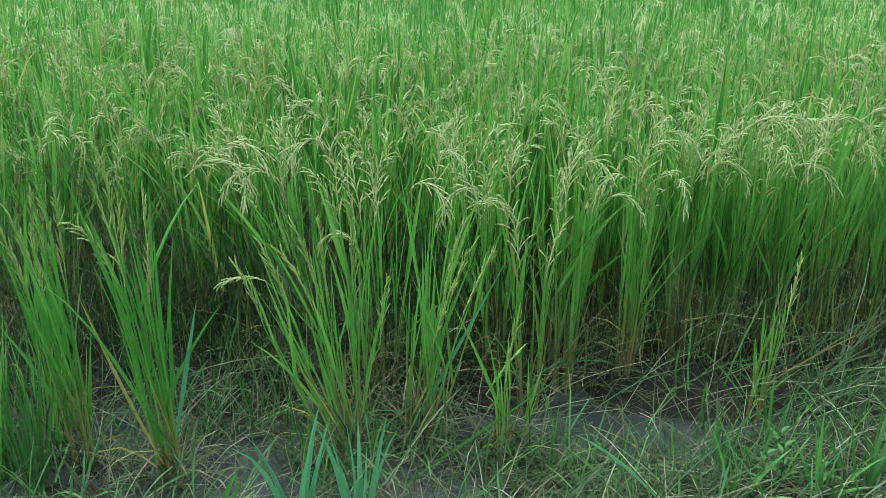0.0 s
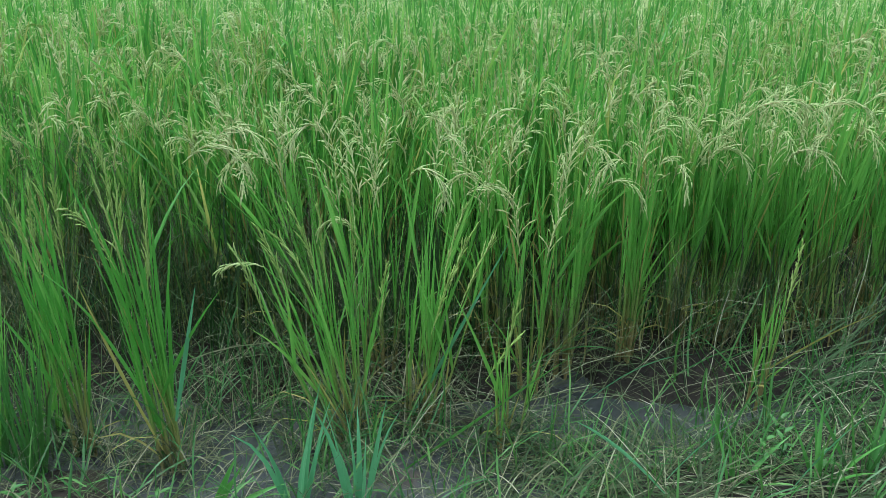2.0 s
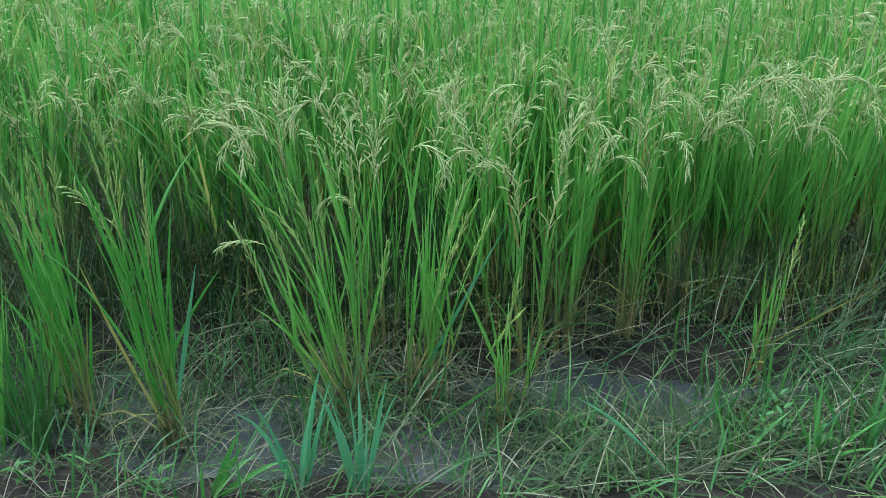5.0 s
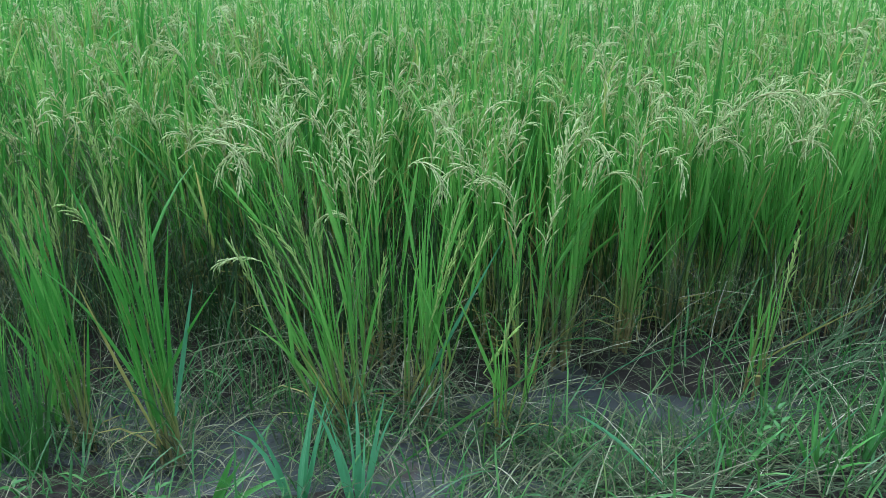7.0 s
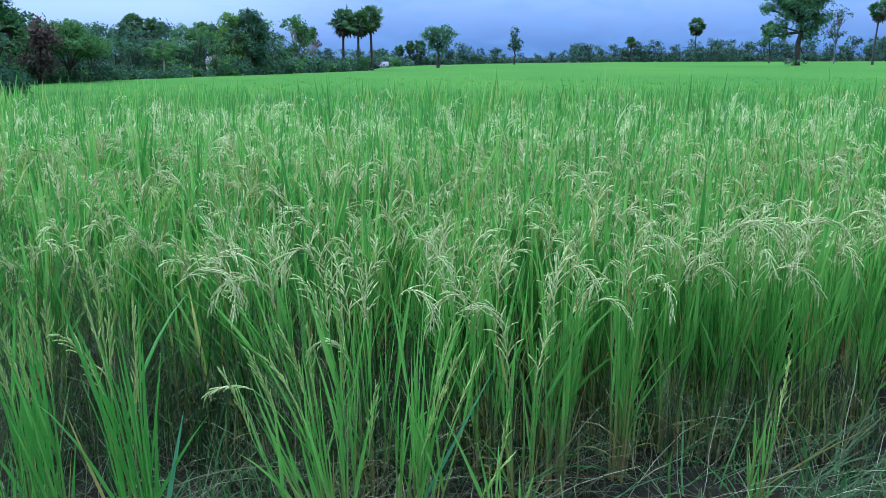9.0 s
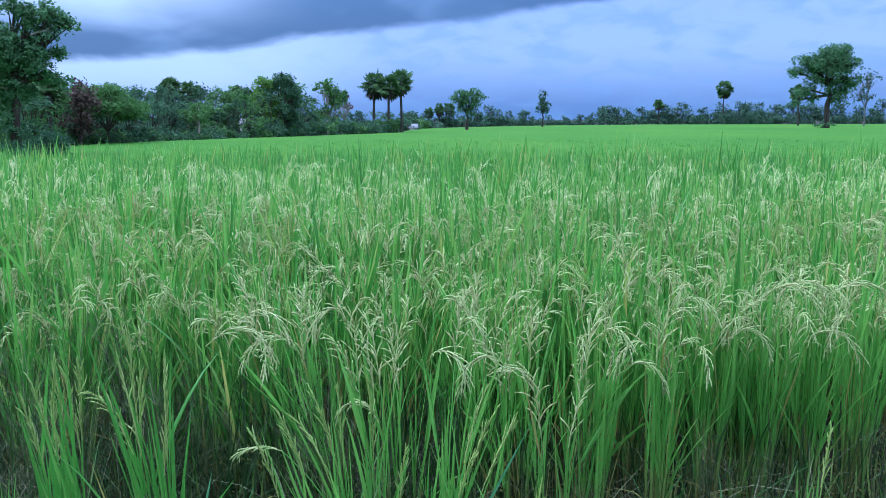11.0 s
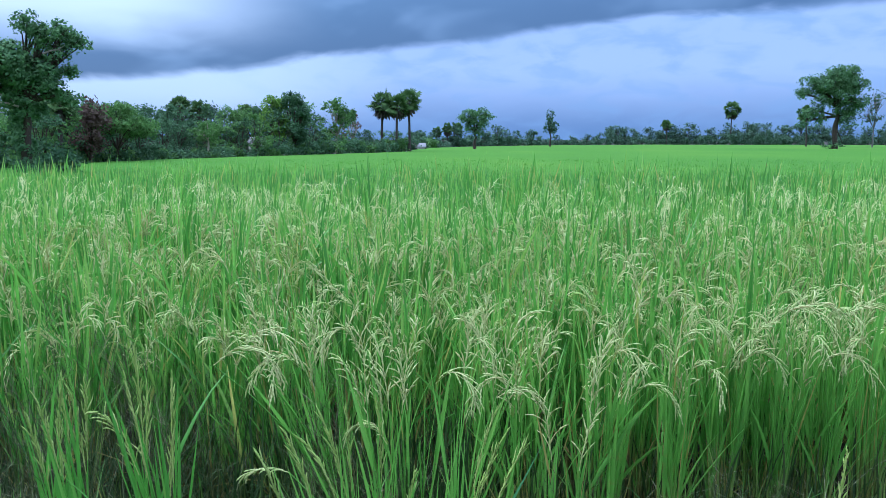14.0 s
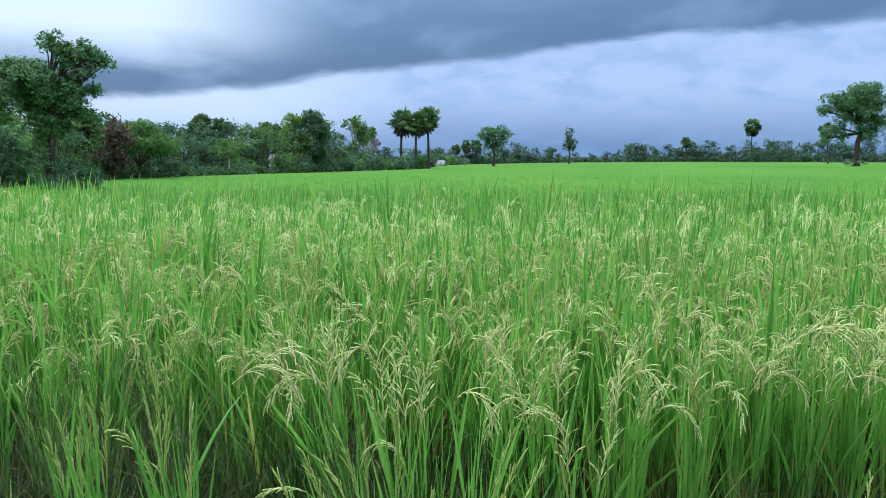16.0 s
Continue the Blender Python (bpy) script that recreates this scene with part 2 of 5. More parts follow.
def tree_leaves(name, lo, mid, hi, thin=0.25):
    m = Mat(name, 0.7, spec=0.12)
    f = m.math("ADD", m.math("MULTIPLY", m.island(), 0.40), m.math("MULTIPLY", m.noise(0.8, 4, m.coords()), 0.70))
    c = m.ramp(f, [(0.15, lo), (0.55, mid), (0.95, hi)])
    m.color(c)
    m.see_through(c, thin)
    return m.m


MUD, WATER, SHEET = mud_material(), water_material(), sheet_material()
BARK = bark_material("grey_brown_bark", (0.028, 0.023, 0.018), (0.075, 0.062, 0.048))
BARK_PALE = bark_material("pale_bark", (0.25, 0.23, 0.19), (0.42, 0.38, 0.32))
BARK_GREY = bark_material("grey_bare_bark", (0.10, 0.10, 0.10), (0.19, 0.19, 0.18))
PALM_BARK = bark_material("palm_bark", (0.03, 0.028, 0.025), (0.085, 0.075, 0.065))
CROWN_DARK = tree_leaves("dark_tree_leaves", (0.034, 0.080, 0.046), (0.064, 0.144, 0.070), (0.104, 0.205, 0.086), 0.35)
CROWN_MID = tree_leaves("tree_leaves", (0.050, 0.118, 0.042), (0.090, 0.206, 0.056), (0.148, 0.285, 0.076), 0.35)
CROWN_BRIGHT = tree_leaves("bright_tree_leaves", (0.065, 0.145, 0.026), (0.120, 0.255, 0.040), (0.200, 0.350, 0.066), 0.35)
CROWN_LONE = tree_leaves("deep_green_tree_leaves", (0.050, 0.114, 0.060), (0.088, 0.196, 0.080), (0.142, 0.272, 0.104), 0.35)
# leaves of far trees, with the blue of distance haze mixed into the colour
CROWN_HAZE = tree_leaves("blue_green_tree_leaves", (0.036, 0.080, 0.052), (0.062, 0.128, 0.076), (0.096, 0.176, 0.094), 0.3)
CROWN_DRY = tree_leaves("dry_reddish_leaves", (0.055, 0.042, 0.038), (0.11, 0.078, 0.066), (0.16, 0.12, 0.09))
PALM_DEAD = tree_leaves("dead_palm_fans", (0.040, 0.040, 0.034), (0.072, 0.068, 0.055), (0.105, 0.098, 0.078))
PALM_LEAF = tree_leaves("palm_leaves", (0.030, 0.072, 0.028), (0.060, 0.130, 0.040), (0.110, 0.190, 0.060), 0.3)

# ---- mesh tools ----


class Bag:
    """Collects corners and faces for one mesh."""

    def __init__(self):
        self.v, self.q, self.t = [], [], []

    def ribbon(self, pts, widths, side, fold=0.0, lift=None, twist=0.0):
        """A blade along pts; with fold the two halves rise from the midrib; twist turns it on its way."""
        base, n = len(self.v), len(pts)
        way = (pts[-1] - pts[0]).normalized()
        lift = lift or Vector((0, 0, 1))
        for i, (p, w) in enumerate(zip(pts, widths)):
            c, k = math.cos(twist * i / n), math.sin(twist * i / n)
            s = side * c + way.cross(side) * k
            if fold:
                up = s.cross(way) * (w * fold)
                self.v += [p - s * (w / 2) + up, p, p + s * (w / 2) + up]
            else:
                self.v += [p - s * (w / 2), p + s * (w / 2)]
        for i in range(n - 1):
            if fold:
                a = base + 3 * i
                self.q += [(a, a + 1, a + 4, a + 3), (a + 1, a + 2, a + 5, a + 4)]
            else:
                a = base + 2 * i
                self.q.append((a, a + 1, a + 3, a + 2))

    def tube(self, pts, radii, k=3):
        base = len(self.v)
        for i, (p, r) in enumerate(zip(pts, radii)):
            d = (pts[min(i + 1, len(pts) - 1)] - pts[max(i - 1, 0)]).normalized()
            a = d.orthogonal().normalized()
            b = d.cross(a)
            for j in range(k):
                w = 2 * math.pi * j / k
                self.v.append(p + (a * math.cos(w) + b * math.sin(w)) * r)
        for i in range(len(pts) - 1):
            for j in range(k):
                a, b = base + i * k + j, base + i * k + (j + 1) % k
                self.q.append((a, b, b + k, a + k))

    def grain(self, p, d, length, w, k=4):
        base = len(self.v)
        a = d.orthogonal().normalized()
        b = d.cross(a)
        self.v.append(p)
        for j in range(k):
            t = 2 * math.pi * j / k
            self.v.append(p + d * (length * 0.5) + (a * math.cos(t) + b * math.sin(t)) * w)
        self.v.append(p + d * length)
        for j in range(k):
            self.t += [(base, base + 1 + (j + 1) % k, base + 1 + j), (base + k + 1, base + 1 + j, base + 1 + (j + 1) % k)]

    def arrays(self):
        v = np.array([tuple(p) for p in self.v], dtype=np.float32).reshape(-1, 3)
        return v, np.array(self.q, dtype=np.int32).reshape(-1, 4), np.array(self.t, dtype=np.int32).reshape(-1, 3)

    def mesh(self, name, material):
        return mesh_of(name, *self.arrays(), material)


def mesh_of(name, v, q, t, material, smooth=False):
    me = bpy.data.meshes.new(name)
    me.vertices.add(len(v))
    me.vertices.foreach_set("co", np.ascontiguousarray(v, dtype=np.float32).ravel())
    loops = np.concatenate([q.ravel(), t.ravel()]).astype(np.int32)
    total = np.concatenate([np.full(len(q), 4), np.full(len(t), 3)]).astype(np.int32)
    me.loops.add(len(loops))
    me.loops.foreach_set("vertex_index", loops)
    me.polygons.add(len(total))
    me.polygons.foreach_set("loop_start", np.concatenate([[0], np.cumsum(total)[:-1]]).astype(np.int32))
    me.polygons.foreach_set("loop_total", total)
    if smooth:
        me.polygons.foreach_set("use_smooth", np.ones(len(total), dtype=bool))
    me.update(calc_edges=True)
    me.materials.append(material)
    return me


def spread(name, models, spots, material):
    """One joined mesh: a model (arrays) set at each spot (model, x, y, z, turn, scale, lean x, lean y)."""
    vs, qs, ts, n = [], [], [], 0
    for k, x, y, z, turn, s, lx, ly in spots:
        v, q, t = models[k]
        c, d = math.cos(turn) * s, math.sin(turn) * s
        w = np.empty_like(v)
        h = v[:, 2] * s
        w[:, 0] = v[:, 0] * c - v[:, 1] * d + x + lx * h
        w[:, 1] = v[:, 0] * d + v[:, 1] * c + y + ly * h
        w[:, 2] = h + z
        vs.append(w), qs.append(q + n), ts.append(t + n)
        n += len(v)
    return mesh_of(name, np.concatenate(vs), np.concatenate(qs), np.concatenate(ts), material)


def part(name, me, parent, label="", m=None):
    ob = new(name, me)
    ob.parent = parent
    if m is not None:
        ob.matrix_basis = m
    return tagged(ob, label) if label else ob


def thing(name, label, category, group="", kind="", m=None):
    ob = new(name)
    ob.empty_display_size = 0.1
    if m is not None:
        ob.matrix_basis = m
    return tagged(ob, label, category, group, kind)


def bend(p, d, length, droop, n, rng, sway=0.0):
    """Points of a stem that starts at p along d and sags under its weight."""
    pts, p, d = [p.copy()], p.copy(), d.normalized()
    for i in range(n):
        p = p + d * (length / n)
        pts.append(p.copy())
        d = (d + Vector((rng.uniform(-sway, sway), rng.uniform(-sway, sway), -droop / n * (0.5 + i / n)))).normalized()
    return pts


def slant(angle, turn):
    return Vector((math.sin(angle) * math.cos(turn), math.sin(angle) * math.sin(turn), math.cos(angle)))


def blade(bag, p, d, length, width, droop, n, rng, fold=0.0, sway=0.0):
    pts = bend(p, d, length, droop, n, rng, sway)
    side = d.cross(Vector((rng.uniform(-1, 1), rng.uniform(-1, 1), 0.1))).normalized()
    shape = [0.55, 1.0, 0.92, 0.7, 0.42, 0.06] if n == 5 else [0.7, 1.0, 0.75, 0.06] if n == 3 else [0.6, 1.0, 0.9, 0.6, 0.06] if n == 4 else [0.9, 0.8, 0.06]
    bag.ribbon(pts, [width * s for s in shape], side, fold, None, rng.gauss(0, 0.9))


def ear(bag, p, d, rng, length=0.24, droop=2.0, branches=11, beads=7, tight=False, fat=1.0, flat=False):
    """A panicle: a nodding stalk with close, drooping branches thick with overlapping grains."""
    pts = bend(p, d, length, droop, 6, rng)
    if flat:
        bag.ribbon([pts[0], pts[3], pts[6]], [0.004, 0.004, 0.003], slant(1.5, rng.uniform(0, 6.28)))
    else:
        bag.tube([pts[0], pts[2], pts[4], pts[6]], [0.0018, 0.0015, 0.0012, 0.001], 3)
    turn = rng.uniform(0, 6.28)
    for b in range(branches):
        f = 0.10 + 0.86 * b / branches
        i = min(int(f * 6), 5)
        q = pts[i].lerp(pts[i + 1], f * 6 - i)
        axis = (pts[i + 1] - pts[i]).normalized()
        turn += 2.4
        e = (axis + slant(1.45, turn) * (0.08 if tight else rng.uniform(0.15, 0.70)) - Vector((0, 0, 0.0 if tight else 0.15))).normalized()
        ln = length * (0.34 - 0.12 * f) * rng.uniform(0.7, 1.25)
        bp = bend(q, e, ln, 0.2 if tight else rng.uniform(0.5, 1.4), beads, rng, 0.14)
        radii = [0.0007] + [(0.0036 if k % 2 else 0.0019) * fat * rng.uniform(0.7, 1.25) for k in range(1, beads)] + [0.0005]
        if flat:
            bag.ribbon(bp, [2 * r for r in radii], slant(1.5, turn + 1.6), 0.0, None, rng.gauss(0, 0.6))
        else:
            bag.tube(bp, radii, 3)


# ---- rice ----


def tillers(rng, count, height, fan, lean=(0, 0), foot=0.045):
    """The stems of a hill of rice: foot, way, length."""
    for i in range(count):
        turn = rng.uniform(0, 6.28)
        out = rng.random() ** 0.7
        p = Vector((math.cos(turn) * foot * out, math.sin(turn) * foot * out, 0))
        d = slant(fan * out * rng.uniform(0.5, 1.1), turn + rng.uniform(-0.5, 0.5)) + Vector((lean[0], lean[1], 0))
        yield p, d.normalized(), height * rng.uniform(0.86, 1.06)


def rice_model(rng, count=11, height=1.0, fan=0.16, ears=6):
    """One hill: its leaves, dead leaves, culms and a list of ears."""
    leaves, old, culms, heads = Bag(), Bag(), Bag(), []
    for i, (p, d, h) in enumerate(tillers(rng, count, height, fan)):
        stem = bend(p, d, h * rng.uniform(0.72, 0.85), 0.05, 4, rng, 0.02)
        culms.tube(stem, [0.0062, 0.0055, 0.0042, 0.0028, 0.0015], 3)
        for f, reach_f in ((0.26, 0.46), (0.44, 0.48), (0.62, 0.46), (0.82, 0.37)):
            j = min(int(f * 4), 3)
            q = stem[j].lerp(stem[j + 1], f * 4 - j)
            loose = rng.random() < 0.2
            w = (d + slant(1.5, rng.uniform(0, 6.28)) * (rng.uniform(0.3, 0.7) if loose else rng.uniform(0.05, 0.24 if f > 0.5 else 0.34))).normalized()
            dry = rng.random() < (0.26 if f < 0.3 else 0.04)
            width = rng.uniform(0.004, 0.008) if dry else rng.uniform(0.010, 0.0165)
            blade(old if dry else leaves, q, w, h * reach_f * rng.uniform(0.75, 1.15), width, rng.uniform(0.5, 1.5) if loose else rng.uniform(0.05, 0.45), 4, rng, 0.22, 0.03)
        if i % 2 == 0:
            w = slant(rng.uniform(0.3, 1.1), rng.uniform(0, 6.28))
            blade(old, stem[0].lerp(stem[1], rng.uniform(0.2, 1.0)), w, rng.uniform(0.16, 0.34), rng.uniform(0.003, 0.006), rng.uniform(1.2, 3.0), 4, rng, 0.0, 0.1)
        if len(heads) < ears and rng.random() < 0.85:
            head = Bag()
            w = (d + slant(1.5, rng.uniform(0, 6.28)) * 0.25).normalized()
            ear(head, stem[-1], w, rng, rng.uniform(0.17, 0.24), rng.uniform(3.0, 5.6), 13, 5, fat=0.80)
            heads.append(head)
    return leaves, old, culms, heads

# ---- ground and water ----


def soft(a, b, t):
    t = min(max((t - a) / (b - a), 0.0), 1.0)
    return t * t * (3 - 2 * t)


def wave(x, y, s, k=0.0):
    return noise.noise(Vector((x * s, y * s, k)))


def bank_edge(x):
    """Where the grassy bank meets the water."""
    return 1.99 + 0.05 * wave(x, 0, 1.3, 4.0) + 0.22 * soft(0.15, 0.6, x) + 0.32 * soft(0.7, 1.25, x)


def puddle(x, y):
    """Open water between the straw and the rice."""
    deep = 0.0
    for px, py, sx, sy in ((0.46, 2.42, 0.28, 0.13), (0.45, 2.66, 0.08, 0.20), (-1.05, 2.36, 0.16, 0.14), (-0.58, 2.12, 0.22, 0.10), (-0.06, 2.13, 0.18, 0.12), (1.20, 2.45, 0.09, 0.10)):
        deep = max(deep, math.exp(-(((x - px) / sx) ** 2 + ((y - py) / sy) ** 2)))
    return deep


def ground_z(x, y):
    if y > 16:
        return -0.03 - 0.57 * soft(17, 27, y)
    edge = bank_edge(x)
    rise = 0.11 * soft(edge + 0.08, edge - 0.45, y)
    lumps = 0.030 * wave(x, y, 3.1) + 0.022 * wave(x, y, 8.0, 2.0) + 0.010 * wave(x, y, 19.0, 3.0)
    pool = 0.016 * wave(x, y, 1.7, 11.0)
    trough = soft(edge - 0.05, edge + 0.10, y) * soft(2.72, 2.45, y) * soft(1.3, 0.8, x) * soft(-2.7, -2.1, x)
    return 0.008 + rise + lumps + pool + 0.045 * soft(2.42, 2.75, y) - 0.030 * trough - 0.10 * puddle(x, y)


def build_ground():
    xs = [-4000, -1500, -500, -150, -60, -25, -12, -7, -4.5] + [-3 + 0.05 * i for i in range(121)] + [4.5, 7, 12, 25, 60, 150, 500, 1500, 4000]
    ys = [-4000, -1000, -200, -50, -10, -3, -1] + [0.05 * i for i in range(101)] + [6, 8, 11, 14, 17, 19, 21, 23, 25, 27, 40, 80, 200, 500, 1500, 4900]
    v = np.array([(x, y, ground_z(x, y)) for y in ys for x in xs])
    w = len(xs)
    q = np.array([(j * w + i, j * w + i + 1, (j + 1) * w + i + 1, (j + 1) * w + i) for j in range(len(ys) - 1) for i in range(w - 1)])
    ob = new("ground", mesh_of("ground", v, q, np.zeros((0, 3), int), MUD, True))
    tagged(ob, "dark wet paddy mud with a low bank", "ground", kind="structure")


build_ground()


def build_water():
    xs, ys = [-5 + 0.25 * i for i in range(41)], [1.5 + 0.25 * i for i in range(11)]
    v = np.array([(x, y, 0.0) for y in ys for x in xs])
    w = len(xs)
    q = np.array([(j * w + i, j * w + i + 1, (j + 1) * w + i + 1, (j + 1) * w + i) for j in range(len(ys) - 1) for i in range(w - 1)])
    ob = new("water", mesh_of("water", v, q, np.zeros((0, 3), int), WATER, True))
    tagged(ob, "shallow grey silty water at the field edge", "water", kind="structure")


build_water()

# reach of the open fields by azimuth
REACH = ((-70, 42), (-32, 50), (-24, 69), (-14, 88), (-9, 102), (-5, 118), (-4, 165), (-2, 190), (0, 208), (5, 260), (12, 300), (70, 310))


def reach(az):
    for (a, r), (b, s) in zip(REACH, REACH[1:]):
        if az <= b:
            return r + (s - r) * (az - a) / (b - a)
    return REACH[-1][1]


def spot(az, r):
    return r * math.sin(radians(az)), r * math.cos(radians(az))


def build_canopy():
    """The close-set tops of the young rice in the lower fields."""
    v, q = [], []
    steps, cols = 70, 141
    for j in range(cols):
        az = -70 + j
        far = reach(az) + 2.0 * wave(az, 0, 0.3)
        for i in range(steps):
            r = 24 * (far / 24) ** (i / (steps - 1))
            x, y = spot(az, r)
            z = -0.07 + 0.05 * wave(x, y, 0.5) + 0.05 * wave(x, y, 0.09, 3.0)
            v.append((x, y, z if 0 < i < steps - 1 else -0.6))
    for j in range(cols - 1):
        for i in range(steps - 1):
            a = j * steps + i
            q.append((a, a + 1, a + steps + 1, a + steps))
    ob = new("young_rice_field", mesh_of("young_rice_field", np.array(v), np.array(q), np.zeros((0, 3), int), SHEET, True))
    tagged(ob, "bright green young rice in flat far paddies", "rice field", kind="stuff")


build_canopy()


def tuft_model(rng, count, height, width, droop=0.3, n=3, fan=0.3, foot=0.06):
    bag = Bag()
    for p, d, h in tillers(rng, count, height, fan, foot=foot):
        blade(bag, p, d, h, width * rng.uniform(0.7, 1.2), rng.uniform(0.05, droop), n, rng)
    return bag.arrays()


def build_far_tufts():
    rng = random.Random(5)
    models = [tuft_model(rng, 9, 0.36, 0.022, 0.3, 2, 0.30, 0.30) for _ in range(6)]
    spots = []
    for _ in range(3600):
        r = 27 + 45 * rng.random() ** 1.5
        az = rng.uniform(-34, 34)
        if r > reach(az) - 2:
            continue
        x, y = spot(az, r)
        spots.append((rng.randrange(6), x, y, -0.30, rng.uniform(0, 6.28), rng.uniform(0.75, 1.15), 0.05, 0))
    ob = new("young_rice_blades", spread("young_rice_blades", models, spots, CROP_FAR))
    tagged(ob, "upright bright blades of young far rice", "rice", kind="stuff")


build_far_tufts()


def build_border_rice():
    """The leafy rice without ears behind the ripening plot."""
    rng = random.Random(8)
    models = [tuft_model(rng, 10, 0.95, 0.016, 0.30, 3, 0.18, 0.08) for _ in range(8)]
    spots = []
    y = 12.0
    while y < 17.5:
        x = -0.62 * y - 1.0
        while x < 0.62 * y + 1.0:
            px, py = x + rng.uniform(-0.12, 0.12), y + rng.uniform(-0.12, 0.12)
            tall = 1.06 - 0.040 * (py - 12) + 0.10 * wave(px, py, 0.4, 7.0) + (0.12 if rng.random() < 0.03 else 0.0) - 0.15 * soft(-3.5, -7.5, px)
            spots.append((rng.randrange(8), px, py, ground_z(px, py), rng.uniform(0, 6.28), tall * rng.uniform(0.92, 1.06), rng.gauss(0.03, 0.04), rng.gauss(0, 0.04)))
            x += 0.26
        y += 0.26
    ob = new("leafy_rice", spread("leafy_rice", models, spots, LEAFY))
    tagged(ob, "leafy bright green rice without ears", "rice", kind="stuff")


build_border_rice()


def build_side_rice():
    """The same crop going on to either side of the ripening plot."""
    rng = random.Random(9)
    models = [tuft_model(rng, 9, 1.0, 0.018, 0.35, 3, 0.20, 0.08) for _ in range(6)]
    spots = []
    for side in (-1, 1):
        y = 3.1
        while y < 13.0:
            x = 0.62 * y + 0.8
            while x < 0.62 * y + 5.0:
                px, py = side * x + rng.uniform(-0.1, 0.1), y + rng.uniform(-0.1, 0.1)
                spots.append((rng.randrange(6), px, py, ground_z(px, py), rng.uniform(0, 6.28), rng.uniform(0.92, 1.08), rng.gauss(0.03, 0.04), rng.gauss(0, 0.04)))
                x += 0.30
            y += 0.30
    ob = new("side_rice", spread("side_rice", models, spots, LEAFY))
    tagged(ob, "leafy green rice beside the ripening plot", "rice", kind="stuff")


build_side_rice()


def build_tall_tufts():
    rng = random.Random(18)
    models = [tuft_model(rng, 12, 1.12, 0.016, 0.25, 4, 0.16, 0.08) for _ in range(6)]
    spots = []
    for _ in range(900):
        y = rng.uniform(7.5, 13.0)
        x = rng.uniform(-0.62, 0.62) * y
        if wave(x, y, 0.7, 21.0) < 0.0:
            continue
        spots.append((rng.randrange(6), x, y, ground_z(x, y), rng.uniform(0, 6.28), rng.uniform(0.90, 1.04), rng.gauss(0.04, 0.05), 0))
    ob = new("tall_rice_tufts", spread("tall_rice_tufts", models, spots, DARK_BLADE))
    tagged(ob, "darker green tall tufts standing above the rice", "rice", kind="stuff")


build_tall_tufts()

# ---- the ripening plot ----
FRONT = 2.98


def front_edge(x):
    return FRONT + 0.10 * wave(x, 0, 1.1, 9.0) + 0.12 * soft(0.9, 1.8, x) + 0.02 * soft(-0.9, -1.3, x)


def hills(y0, y1, step, rng):
    y = y0
    while y < y1:
        x = -0.62 * y - 0.7
        while x < 0.62 * y + 0.7:
            px, py = x + rng.uniform(-0.3, 0.3) * step, y + rng.uniform(-0.3, 0.3) * step
            if py > front_edge(px):
                if py < 4.0 or wave(px, py, 2.2, 51.0) < 0.46:
                    yield px, py
            x += step
        y += step


def tall_at(x, y):
    inner = soft(3.0, 4.2, y)
    return 0.98 + 0.14 * inner + 0.05 * wave(x, y, 0.9, 5.0) + 0.04 * wave(x, y, 2.5, 6.0)


def build_rice_plants():
    """The hills near the edge, each a plant of its own."""
    rng = random.Random(21)
    kinds = []
    for k in range(10):
        leaves, old, culms, heads = rice_model(rng, rng.randint(11, 13), 1.0, 0.17, rng.choice((5, 6, 6, 7)))
        base = thing("rice_plant", "green rice plant with nodding ripening ears", "rice plant", "rice plants of the ripening plot")
        part("foliage", leaves.mesh("foliage", LEAF), base)
        part("withered_foliage", old.mesh("withered_foliage", LEAF_OLD), base, "yellowed dying lower leaves")
        part("stalk", culms.mesh("stalk", CULM), base)
        for h in heads:
            young = rng.random() < 0.25
            part("panicle", h.mesh("panicle", GRAIN_YOUNG if young else GRAIN), base, "pale green young ear" if young else "straw-coloured ear of ripening grain")
        kinds.append(base)
    spots = list(hills(2.85, 5.8, 0.215, rng))[:320]
    for i, (x, y) in enumerate(spots):
        s = tall_at(x, y) * rng.uniform(0.88, 1.07)
        m = Matrix.Translation((x, y, ground_z(x, y) - 0.01)) @ Matrix.Rotation(rng.gauss(0, 0.05), 4, "X") @ Matrix.Rotation(rng.gauss(0.02, 0.06), 4, "Y") @ Matrix.Rotation(rng.uniform(0, 6.28), 4, "Z") @ Matrix.Scale(s, 4)
        if i < len(kinds):
            kinds[i].matrix_basis = m
        else:
            ob = copy_thing(kinds[rng.randrange(len(kinds))], Matrix())
            ob.matrix_basis = m
    return max(p[1] for p in spots), spots


LAST_ROW, NEAR_SPOTS = build_rice_plants()


